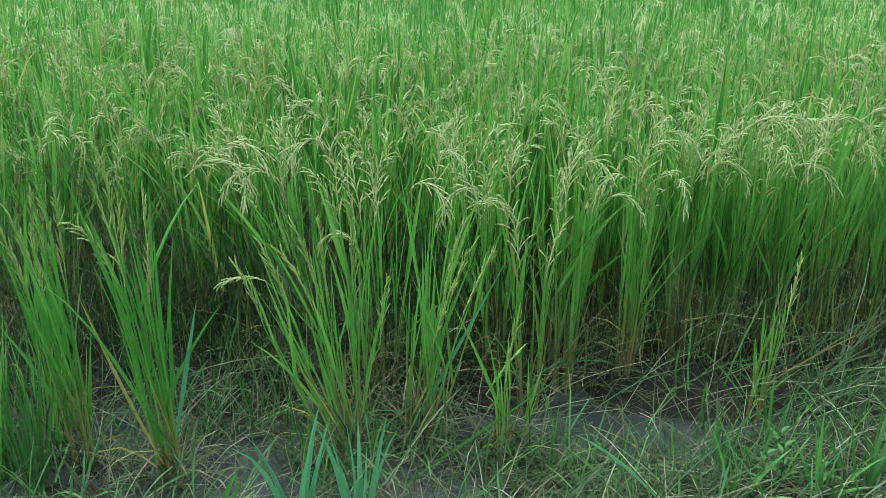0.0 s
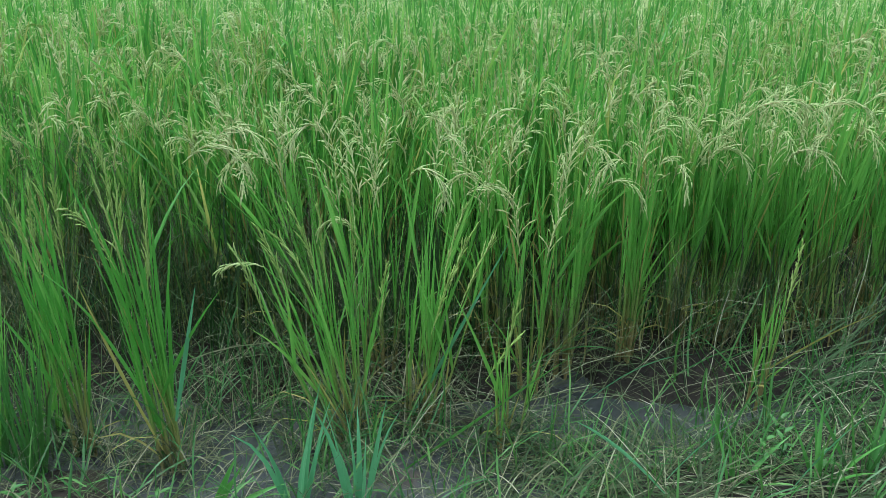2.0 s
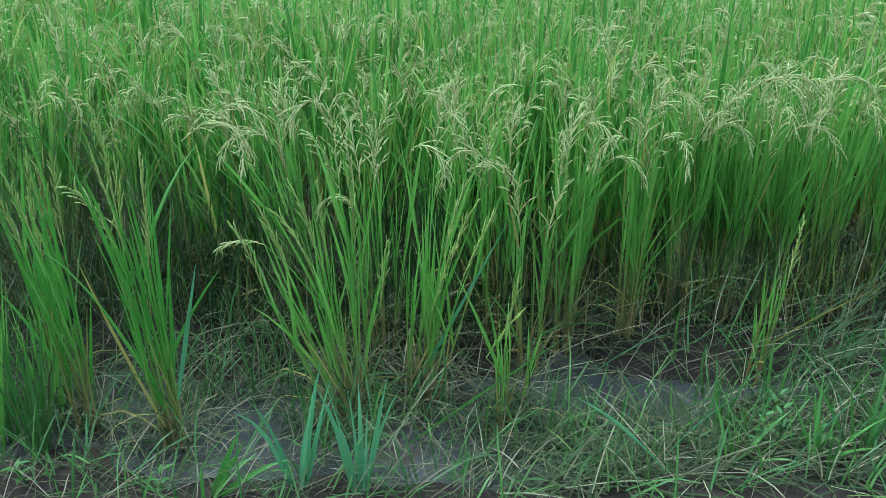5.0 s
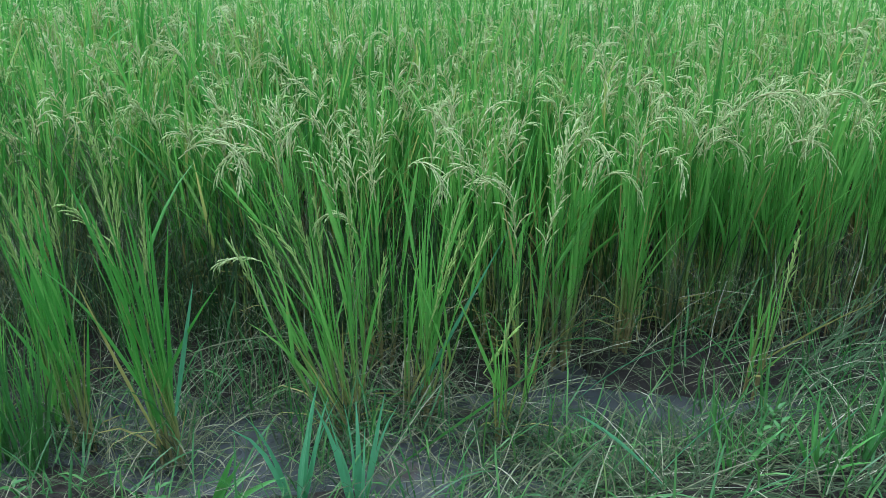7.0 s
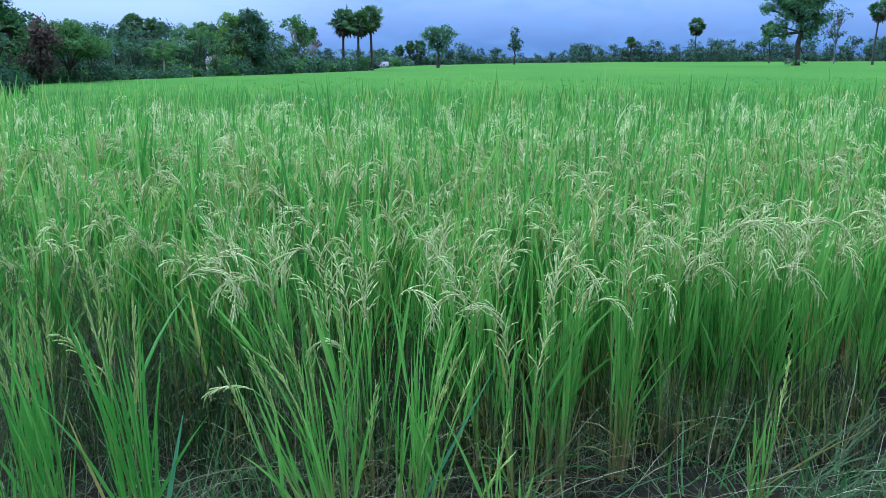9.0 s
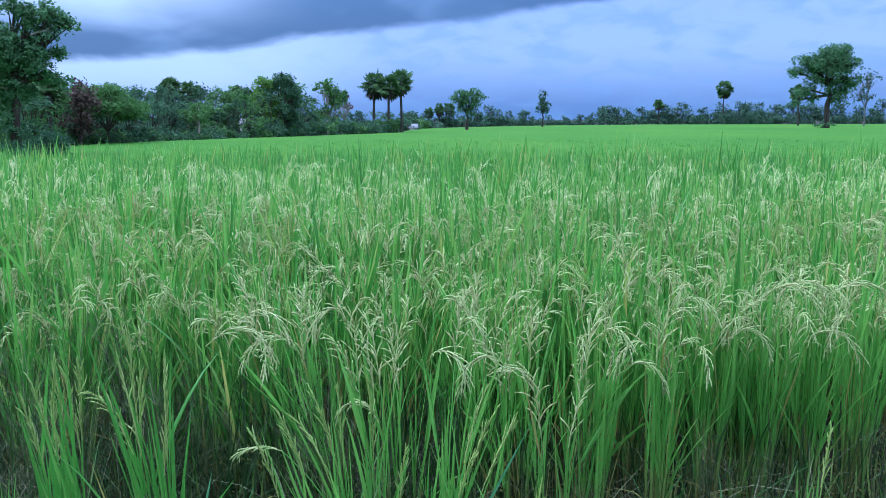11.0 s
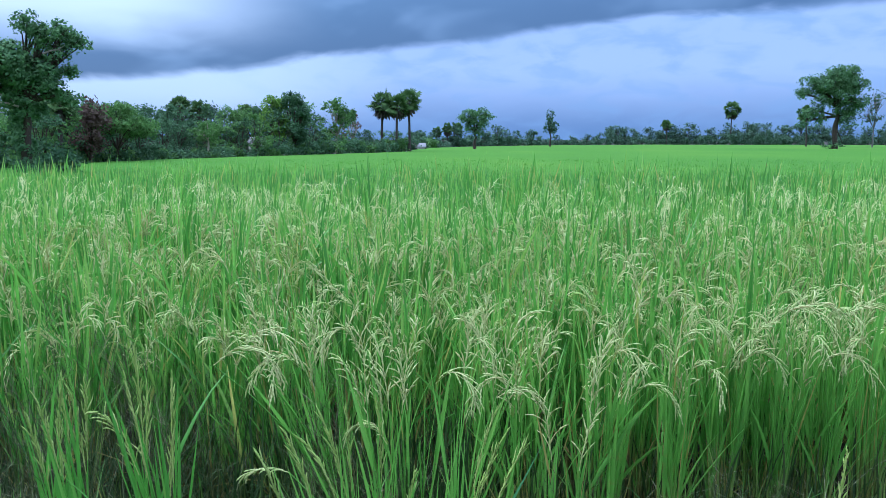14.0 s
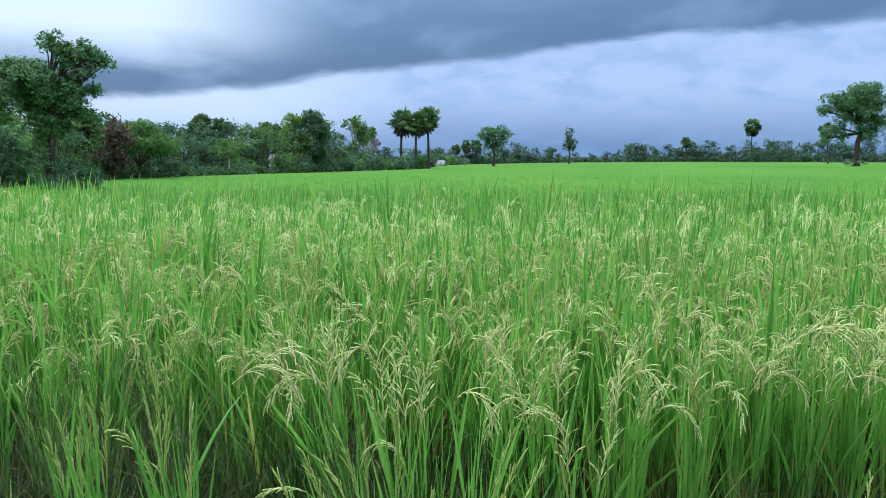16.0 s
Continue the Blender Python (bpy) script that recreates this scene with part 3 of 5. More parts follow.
def build_rice_crop():
    """The rest of the plot, past counting."""
    rng = random.Random(33)
    taken = {(round(x, 4), round(y, 4)) for x, y in NEAR_SPOTS}
    crop = thing("ripening_rice_crop", "dense green rice with straw-coloured drooping ears", "rice crop", kind="stuff")
    for y0, y1, step, count, ears, grains in ((LAST_ROW - 0.12, 8.4, 0.22, 9, 5, 4), (8.4, 12.2, 0.25, 9, 2, 3)):
        leaf_models, ear_models, culm_models = [], [], []
        for k in range(12):
            leaves, old, culms, head = Bag(), Bag(), Bag(), Bag()
            made = 0
            for p, d, h in tillers(rng, count, 1.0, 0.17):
                stem = bend(p, d, h * rng.uniform(0.74, 0.88), 0.05, 2, rng)
                for f, r in ((0.36, 0.50), (0.56, 0.47), (0.78, 0.37))[0 if y0 < 8 else 1:]:
                    j = min(int(f * 2), 1)
                    q = stem[j].lerp(stem[j + 1], f * 2 - j)
                    w = (d + slant(1.5, rng.uniform(0, 6.28)) * rng.uniform(0.05, 0.27)).normalized()
                    blade(leaves, q, w, h * r * rng.uniform(0.8, 1.15), rng.uniform(0.012, 0.019), rng.uniform(0.05, 0.3), 3, rng)
                culms.ribbon([stem[0], stem[2]], [0.008, 0.005], Vector((1, 0, 0)))
                if made < ears:
                    made += 1
                    w = (d + slant(1.5, rng.uniform(0, 6.28)) * 0.25).normalized()
                    ear(head, stem[-1], w, rng, rng.uniform(0.17, 0.24), rng.uniform(3.0, 5.4), 13 if y0 < 8 else 8, grains, fat=0.70 if y0 < 8 else 0.75, flat=True)
            leaf_models.append(leaves.arrays()), ear_models.append(head.arrays()), culm_models.append(culms.arrays())
        spots = []
        for x, y in hills(y0, y1, step, rng):
            spots.append((rng.randrange(12), x, y, ground_z(x, y), rng.uniform(0, 6.28), tall_at(x, y) * rng.uniform(0.84, 1.08), rng.gauss(0.03, 0.05), rng.gauss(0, 0.05)))
        spots = [(*s[:5], s[5] * (1.0 + 0.07 * wave(s[1], s[2], 1.6, 41.0)), *s[6:]) for s in spots]
        part("leaves", spread("leaves", leaf_models, spots, LEAF), crop)
        part("culms", spread("culms", culm_models, spots, CULM), crop)
        part("panicles", spread("panicles", ear_models, [s for s in spots if rng.random() < (0.95 if s[2] < 6.0 else 0.95 - 0.23 * (s[2] - 6.0)) + 0.6 * wave(s[1], s[2], 0.9, 43.0)], GRAIN), crop, "straw-coloured drooping ears")


build_rice_crop()

# ---- single plants before the plot ----


def edge_rice(x, y, height, count, fan, lean, seed, ears=4, label="tall green rice plant standing in shallow water", young=True, old=0.12, droop=0.3, ear_droop=2.2, loose_share=0.2, wide=(0.010, 0.016), fresh=None):
    """A hill whose every leaf and ear is a part."""
    rng = random.Random(seed)
    plant = thing("rice_plant", label, "rice plant", "rice plants in the water before the plot", m=pose(x, y, ground_z(x, y) - 0.01, 0, 0, 0))
    made = 0
    for p, d, h in tillers(rng, count, height, fan, lean, 0.05):
        stem = bend(p, d, h * 0.72, 0.06, 4, rng, 0.02)
        bag = Bag()
        bag.tube(stem, [0.0065, 0.0056, 0.0042, 0.0030, 0.0016], 4)
        culm = part("culm", bag.mesh("culm", CULM), plant)
        for f, r in ((0.24, 0.40), (0.42, 0.46), (0.62, 0.46), (0.84, 0.40)):
            j = min(int(f * 4), 3)
            q = stem[j].lerp(stem[j + 1], f * 4 - j)
            loose = rng.random() < loose_share
            w = (d + slant(1.5, rng.uniform(0, 6.28)) * (rng.uniform(0.25, 0.6) if loose else rng.uniform(0.04, 0.2))).normalized()
            bag = Bag()
            dry = rng.random() < (old * 1.6 if f < 0.3 else old * 0.25)
            blade(bag, q, w, h * r * rng.uniform(0.8, 1.15), rng.uniform(0.004, 0.008) if dry else rng.uniform(*wide), rng.uniform(0.4, 1.2) if loose else rng.uniform(0.04, droop), 5, rng, 0.18, 0.02)
            part("leaf", bag.mesh("leaf", LEAF_OLD if dry else fresh or LEAF), culm, "yellowed dying leaf" if dry else "")
        for _ in range(2):
            bag = Bag()
            w = slant(rng.uniform(0.3, 1.2), rng.uniform(0, 6.28))
            blade(bag, stem[0].lerp(stem[1], rng.uniform(0.1, 1.0)), w, rng.uniform(0.12, 0.32), rng.uniform(0.003, 0.007), rng.uniform(0.8, 3.0), 4, rng, 0.0, 0.12)
            part("leaf", bag.mesh("leaf", LEAF_OLD if rng.random() < 0.5 else WEED), culm, "withered leaf hanging at the foot")
        if made < ears:
            made += 1
            bag = Bag()
            w = (d + slant(1.5, rng.uniform(0, 6.28)) * 0.12).normalized()
            ear(bag, stem[-1], w, rng, rng.uniform(0.22, 0.29), ear_droop * rng.uniform(0.7, 1.3), 14, 7, young, 0.9)
            part("panicle", bag.mesh("panicle", GRAIN_YOUNG if young else GRAIN), culm, "pale green young ear" if young else "straw-coloured ear of ripening grain")
    return plant


THIN = (0.007, 0.012)
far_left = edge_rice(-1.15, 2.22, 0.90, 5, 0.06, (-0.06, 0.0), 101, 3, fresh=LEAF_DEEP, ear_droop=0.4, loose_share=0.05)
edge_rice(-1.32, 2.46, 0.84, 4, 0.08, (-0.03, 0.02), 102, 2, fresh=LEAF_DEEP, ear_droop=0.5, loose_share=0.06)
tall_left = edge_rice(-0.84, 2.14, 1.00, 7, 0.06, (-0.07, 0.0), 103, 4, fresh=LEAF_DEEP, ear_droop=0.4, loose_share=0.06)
sprawler = edge_rice(-0.31, 2.28, 0.86, 5, 0.12, (-0.34, 0.05), 104, 3, "rice plant leaning far over dry grass", ear_droop=1.2, droop=0.4, wide=THIN)
upright = edge_rice(-0.29, 2.34, 0.84, 7, 0.16, (-0.02, 0.04), 117, 3, "thin upright rice plant among dry grass", ear_droop=0.8, droop=0.4, wide=THIN)
sprawler_b = edge_rice(-0.10, 2.40, 0.74, 8, 0.24, (0.12, 0.0), 105, 3, "sprawling rice plant among dry grass", droop=0.5, ear_droop=0.7, wide=THIN)
short_one = edge_rice(0.17, 2.28, 0.50, 4, 0.10, (0.01, 0.0), 106, 1, "short young rice plant in shallow water", ear_droop=0.5, wide=THIN)
leaner = edge_rice(-0.52, 2.88, 0.94, 11, 0.16, (-0.12, 0.0), 107, 5, young=False)
edge_rice(-0.74, 3.00, 0.95, 11, 0.13, (-0.05, 0.0), 118, 5, young=False, old=0.3)
edge_rice(-0.24, 2.66, 0.92, 8, 0.17, (-0.03, 0.0), 120, 6, "rice plant with pale nodding ears at the field edge", young=False, old=0.2)
edge_rice(0.16, 2.78, 0.93, 9, 0.14, (0.03, 0.0), 121, 6, "rice plant with pale nodding ears at the field edge", young=False, old=0.3)
edge_rice(0.02, 2.92, 0.95, 11, 0.14, (0.03, 0.0), 119, 5, young=False, old=0.3)
edge_rice(0.29, 2.60, 0.76, 6, 0.15, (0.0, 0.0), 122, 2, "rice plant with drying leaves at the field edge", young=False, old=0.4, wide=THIN)
stand_a = edge_rice(0.40, 2.76, 0.96, 11, 0.08, (0.0, 0.0), 108, 5, young=False, old=0.35)
stand_b = edge_rice(0.64, 2.78, 0.96, 12, 0.09, (0.02, 0.0), 109, 4, young=False, old=0.3)
stand_c = edge_rice(0.87, 2.95, 0.98, 13, 0.10, (0.01, 0.0), 110, 5, young=False, old=0.35)
stand_d = edge_rice(1.05, 2.98, 1.00, 13, 0.10, (0.03, 0.0), 111, 5, young=False, old=0.35)
stand_e = edge_rice(1.24, 3.00, 1.01, 14, 0.11, (0.02, 0.0), 112, 5, young=False, old=0.3)
stand_f = edge_rice(1.46, 3.08, 1.02, 13, 0.11, (0.02, 0.0), 113, 5, young=False, old=0.3)
edge_rice(1.68, 3.14, 1.04, 13, 0.12, (0.05, 0.0), 114, 4, young=False)
edge_rice(1.06, 2.56, 0.52, 4, 0.10, (0.10, 0.0), 115, 1, "short young rice plant on the bank", ear_droop=0.4, wide=THIN)
edge_rice(-1.50, 2.36, 0.60, 8, 0.14, (0.04, 0.0), 116, 0, "short leafy rice plant at the water's edge", wide=THIN)



def nodding(plant, start, way, length, droop, seed, young=False, tight=False):
    """One more ear of a plant, on its own stem up to start (in the world)."""
    rng = random.Random(seed)
    p = Vector(start) - plant.matrix_basis.translation
    foot = Vector((0.02, 0, 0))
    rise = [foot.lerp(p, f) + Vector((-0.25 * (p.x - foot.x) * math.sin(f * 3.14), 0, 0.05 * math.sin(f * 3.14))) for f in (0, 0.3, 0.6, 0.85, 1.0)]
    bag = Bag()
    bag.tube(rise, [0.005, 0.004, 0.003, 0.002, 0.0015], 4)
    culm = part("culm", bag.mesh("culm", CULM), plant)
    bag = Bag()
    ear(bag, p, Vector(way).normalized(), rng, length * 0.95, droop, 17, 9, tight, 0.75)
    part("panicle", bag.mesh("panicle", GRAIN_YOUNG if young else GRAIN), culm, "pale green young ear" if young else "heavy nodding ear of ripening grain")
    for k in range(2):
        bag = Bag()
        blade(bag, rise[1 + k], (p - foot).normalized() + Vector((rng.uniform(-0.2, 0.2), rng.uniform(-0.2, 0.2), 0)), 0.4, 0.012, 0.3, 5, rng, 0.2)
        part("leaf", bag.mesh("leaf", LEAF), culm)


nodding(leaner, (-0.82, 2.46, 0.88), (0.6, -0.1, 0.6), 0.30, 3.4, 901)
nodding(leaner, (-0.74, 2.50, 0.92), (0.5, -0.2, 0.7), 0.28, 3.6, 902)
nodding(sprawler, (-0.36, 2.42, 0.92), (-0.1, -0.1, 0.5), 0.26, 5.0, 903)
nodding(sprawler, (-0.28, 2.40, 0.66), (-0.2, 0.0, 0.4), 0.19, 4.0, 904)
nodding(sprawler, (-0.56, 2.32, 0.60), (-0.9, 0.0, 0.30), 0.16, 1.6, 905)
nodding(sprawler_b, (-0.05, 2.70, 0.84), (0.1, -0.1, 0.5), 0.22, 5.0, 906)
nodding(sprawler_b, (0.05, 2.62, 0.74), (0.6, 0.0, 0.4), 0.20, 3.0, 907)
nodding(stand_a, (0.42, 2.72, 0.82), (0.15, -0.2, 0.5), 0.26, 5.0, 908)
nodding(stand_b, (0.70, 2.84, 0.90), (0.25, -0.2, 0.5), 0.25, 4.5, 909)
nodding(stand_c, (0.80, 2.90, 0.93), (-0.2, -0.2, 0.5), 0.24, 4.2, 910)
nodding(stand_d, (1.02, 2.90, 0.93), (0.3, -0.2, 0.5), 0.30, 4.5, 911)
nodding(stand_d, (1.08, 2.92, 0.95), (0.4, -0.2, 0.5), 0.28, 4.0, 912)
nodding(stand_e, (1.20, 2.92, 0.93), (0.1, -0.2, 0.4), 0.25, 5.0, 913)
nodding(stand_e, (1.28, 2.95, 0.95), (0.7, -0.1, 0.5), 0.28, 3.0, 914)
nodding(stand_f, (1.48, 3.02, 0.96), (0.4, -0.2, 0.5), 0.26, 4.0, 915)
for k, (plant, ex, ey, ez) in enumerate(((stand_a, 0.36, 2.74, 0.78), (stand_a, 0.50, 2.72, 0.72), (stand_b, 0.60, 2.68, 0.80), (stand_b, 0.74, 2.70, 0.76), (stand_c, 0.88, 2.80, 0.82), (stand_c, 0.97, 2.78, 0.86), (stand_d, 1.10, 2.82, 0.84), (stand_d, 1.16, 2.84, 0.80), (stand_e, 1.32, 2.82, 0.86), (stand_f, 1.42, 2.90, 0.84), (stand_f, 1.56, 2.94, 0.88), (leaner, -0.56, 2.56, 0.84), (leaner, -0.64, 2.54, 0.80), (sprawler_b, -0.14, 2.50, 0.82), (sprawler_b, 0.10, 2.52, 0.80))):
    nodding(plant, (ex, ey, ez), (0.35 * math.sin(2.1 * k), -0.2, 0.45), 0.24 + 0.01 * (k % 4), 4.2 + 0.3 * (k % 5), 940 + k)
nodding(sprawler_b, (-0.06, 2.36, 0.36), (0.25, 0.0, 0.9), 0.24, 0.3, 916, True, True)
nodding(sprawler, (-0.22, 2.34, 0.38), (0.1, 0.0, 0.95), 0.24, 0.3, 917, True, True)
nodding(short_one, (0.11, 2.28, 0.24), (0.45, 0.0, 0.8), 0.20, 0.4, 918, True, True)
nodding(far_left, (-1.19, 2.22, 0.62), (-0.22, 0.0, 0.95), 0.24, 0.3, 919, True, True)
nodding(far_left, (-1.12, 2.24, 0.66), (0.02, 0.0, 1.0), 0.24, 0.3, 920, True, True)
nodding(tall_left, (-0.92, 2.16, 0.74), (-0.05, 0.0, 1.0), 0.28, 0.3, 921, True, True)
nodding(tall_left, (-0.93, 2.14, 0.66), (-0.3, 0.0, 0.9), 0.24, 1.6, 922, True)

# ---- grasses of the bank ----


def grass_tuft(x, y, count, height, width, seed, material, label, fan=0.5, droop=0.7, lean=(0, 0)):
    rng = random.Random(seed)
    tuft = thing("grass_tuft", label, "grass", "grass tufts on the bank", m=pose(x, y, ground_z(x, y) - 0.005))
    for p, d, h in tillers(rng, count, height, fan, lean, 0.03):
        bag = Bag()
        blade(bag, p, d, h, width * rng.uniform(0.8, 1.2), droop * rng.uniform(0.4, 1.2), 5, rng, 0.2, 0.03)
        part("blade", bag.mesh("blade", material), tuft)
    return tuft


BROAD = "broad-bladed blue-green grass on the muddy bank"
grass_tuft(-0.42, 1.90, 7, 0.36, 0.020, 201, BLUE_GRASS, BROAD, 0.42, 1.3)
grass_tuft(-0.25, 1.89, 8, 0.36, 0.018, 209, BLUE_GRASS, BROAD, 0.46, 1.5)
grass_tuft(-0.66, 1.85, 5, 0.22, 0.024, 202, WEED_BRIGHT, BROAD, 0.7, 0.6, (0.2, 0))
grass_tuft(0.78, 1.92, 6, 0.20, 0.013, 203, WEED_BRIGHT, "green grass tuft on the bank", 0.8, 0.8)
grass_tuft(1.02, 1.95, 6, 0.22, 0.012, 204, WEED_BRIGHT, "green grass tuft on the bank", 0.7, 0.7)
grass_tuft(1.26, 2.05, 6, 0.24, 0.012, 205, WEED, "green grass tuft on the bank", 0.6, 0.7)
grass_tuft(1.02, 2.30, 6, 0.26, 0.013, 206, WEED, "green grass tuft on the bank", 0.5, 0.6)
grass_tuft(-1.36, 2.18, 16, 0.56, 0.010, 207, WEED, "tall green grass tuft at the water's edge", 0.22, 0.3)
grass_tuft(-1.24, 2.10, 16, 0.46, 0.010, 208, WEED, "tall green grass tuft at the water's edge", 0.25, 0.3)


for i, (x, y) in enumerate(((-1.46, 2.30), (-1.50, 2.14), (-1.36, 2.06), (-1.60, 2.40), (-1.28, 2.28))):
    grass_tuft(x, y, 17, 0.60 - 0.03 * i, 0.010, 220 + i, LEAF if i % 2 == 0 else WEED, "tall green grass tuft at the water's edge", 0.24, 0.35)
for i, (x, y) in enumerate(((1.42, 2.30), (1.55, 2.15), (1.34, 2.02), (0.80, 2.16), (1.14, 1.96))):
    grass_tuft(x, y, 8, 0.24 + 0.02 * i, 0.011, 230 + i, WEED, "green grass tuft growing through straw", 0.55, 0.7)


def lone_blade(p, q, width, bow, material, label, seed):
    """One long blade arching from p to q."""
    p, q = Vector(p), Vector(q)
    rng = random.Random(seed)
    pts = [p.lerp(q, i / 6) + Vector((0, 0, bow * 4 * (i / 6) * (1 - i / 6))) for i in range(7)]
    side = (q - p).cross(Vector((0, 1, 0.3))).normalized()
    bag = Bag()
    bag.ribbon(pts, [width * f for f in (0.5, 0.8, 1.0, 1.0, 0.8, 0.5, 0.05)], side, 0.2, None, 0.5)
    return tagged(new("long_grass", bag.mesh("long_grass", material)), label, "grass", "long blades at the field edge")


lone_blade((-0.14, 2.15, 0.0), (0.39, 2.30, 0.33), 0.014, 0.0, WEED_BRIGHT, "long green blade leaning over the water", 1)
lone_blade((-0.14, 2.38, 0.02), (0.19, 2.42, 0.67), 0.013, 0.0, BLUE_GRASS, "long blue-green blade rising from dry grass", 2)
lone_blade((1.05, 2.58, 0.08), (1.44, 2.50, 0.40), 0.011, 0.02, LEAF_OLD, "yellowing stem bent over the bank", 3)
lone_blade((-0.80, 2.10, 0.20), (-0.70, 2.10, 0.63), 0.013, 0.0, BLUE_GRASS, "short pale blade beside the rice", 4)
lone_blade((-0.85, 2.10, 0.10), (-1.02, 2.08, 0.66), 0.010, -0.02, LEAF_OLD, "yellow leaf arching off the rice", 5)
lone_blade((0.45, 2.50, 0.02), (0.85, 2.55, 0.20), 0.007, 0.05, BLUE_GRASS, "thin blade bent to the mud", 6)
lone_blade((-0.90, 2.45, 0.20), (-0.30, 2.45, 0.24), 0.004, 0.06, PALE_STEM, "long dry stalk lying across the grass", 7)
lone_blade((-1.02, 2.06, 0.04), (-0.82, 1.86, 0.05), 0.008, 0.01, PALE_STEM, "bleached dry stalk on the mud", 8)
lone_blade((0.56, 1.82, 0.17), (0.37, 2.10, 0.21), 0.016, 0.02, BLUE_GRASS, "broad blue-green blade lying on straw", 9)
lone_blade((0.58, 1.88, 0.17), (0.84, 2.08, 0.24), 0.011, 0.02, BLUE_GRASS, "narrow blue-green blade lying on straw", 10)
lone_blade((0.90, 1.85, 0.16), (1.20, 2.06, 0.28), 0.013, 0.02, BLUE_GRASS, "broad blue-green blade lying on straw", 11)
lone_blade((0.70, 1.86, 0.16), (0.96, 2.16, 0.22), 0.008, 0.02, WEED_BRIGHT, "narrow green blade lying on straw", 12)
lone_blade((0.99, 1.90, 0.12), (1.02, 2.00, 0.36), 0.015, 0.0, WEED_BRIGHT, "upright green blade on the bank", 13)
lone_blade((1.20, 2.00, 0.12), (1.34, 2.16, 0.32), 0.010, 0.01, WEED_BRIGHT, "upright green blade on the bank", 14)


def litter(name, label, count, seed, material, place, length, width, rise, droop, n=4, turns=(0.0, 6.28)):
    """Loose stems of dry and green grass lying over one another."""
    rng = random.Random(seed)
    bag = Bag()
    for _ in range(count):
        x, y = place(rng)
        if puddle(x, y) > 0.5 and rng.random() < 0.75:
            continue
        z = max(ground_z(x, y), 0.0)
        turn = rng.uniform(*turns)
        d = slant(rng.uniform(*rise), turn)
        pts = bend(Vector((x, y, z + rng.uniform(0, 0.03))), d, rng.uniform(*length), droop * rng.uniform(0.3, 1.3), n, rng, 0.12)
        for p in pts:
            p.z = max(p.z, max(ground_z(p.x, p.y), 0.0) + 0.004)
        w = rng.uniform(*width)
        bag.ribbon(pts, [w] * n + [w * 0.3], Vector((-math.sin(turn), math.cos(turn), 0.25)).normalized())
    ob = new(name, bag.mesh(name, material))
    return tagged(ob, label, "grass", kind="stuff")


def strip_place(x0, x1, y0, y1):
    return lambda r: (r.uniform(x0, x1), r.uniform(y0, y1))


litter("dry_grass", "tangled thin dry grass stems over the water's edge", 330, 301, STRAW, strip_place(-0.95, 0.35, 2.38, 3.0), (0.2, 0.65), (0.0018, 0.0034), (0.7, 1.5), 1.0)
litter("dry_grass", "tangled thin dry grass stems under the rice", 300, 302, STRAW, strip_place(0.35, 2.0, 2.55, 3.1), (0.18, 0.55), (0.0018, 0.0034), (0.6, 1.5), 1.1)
# darkened stems: the shade between the plants is in their colour
litter("dry_grass", "dry grass coloured for shade between leaning rice plants", 900, 303, SHADE_WEED, strip_place(-2.2, -0.85, 2.6, 3.3), (0.3, 0.8), (0.002, 0.004), (0.15, 1.2), 0.8)
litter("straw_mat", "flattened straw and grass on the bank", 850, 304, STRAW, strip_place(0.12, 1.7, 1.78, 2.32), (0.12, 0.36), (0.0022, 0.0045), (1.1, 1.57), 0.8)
litter("straw_mat", "matted grass coloured for shade beneath the straw", 420, 320, SHADE_WEED, strip_place(0.12, 1.7, 1.78, 2.36), (0.10, 0.30), (0.0025, 0.005), (0.6, 1.57), 0.8)
litter("bank_grass", "short green grass sprouting through straw", 480, 305, WEED, lambda r: (r.uniform(0.3, 1.8), r.uniform(1.72, 2.5)), (0.06, 0.22), (0.003, 0.007), (0.2, 1.1), 0.8)
litter("bank_grass", "green weed stems leaning among dry grass", 300, 306, WEED, strip_place(-1.9, 1.9, 2.4, 3.0), (0.15, 0.45), (0.003, 0.008), (0.2, 1.2), 0.8)
litter("leaning_grass", "long grey-green grass stems leaning over the bank", 90, 307, SHADE_WEED, strip_place(0.95, 1.6, 2.25, 2.65), (0.35, 0.75), (0.003, 0.006), (0.85, 1.3), 0.5, 5, (-0.5, 0.7))
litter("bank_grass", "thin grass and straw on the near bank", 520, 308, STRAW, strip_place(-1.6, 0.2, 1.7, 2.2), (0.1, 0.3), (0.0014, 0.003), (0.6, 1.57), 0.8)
litter("bank_grass", "green grass sprouting on the near bank", 240, 309, WEED, strip_place(-1.6, 0.2, 1.7, 2.12), (0.06, 0.24), (0.003, 0.007), (0.2, 1.2), 0.8)


def patchy(x0, x1, y0, y1, k, level):
    """Places in uneven patches, with bare water left between them."""
    def place(r):
        for _ in range(30):
            x, y = r.uniform(x0, x1), r.uniform(y0, y1)
            if wave(x, y, 2.6, k) > level:
                break
        return x, y
    return place


def around(x, y, r):
    """Places close round a plant's foot."""
    return lambda g: (x + g.gauss(0, r), y + g.gauss(0, r * 0.6))


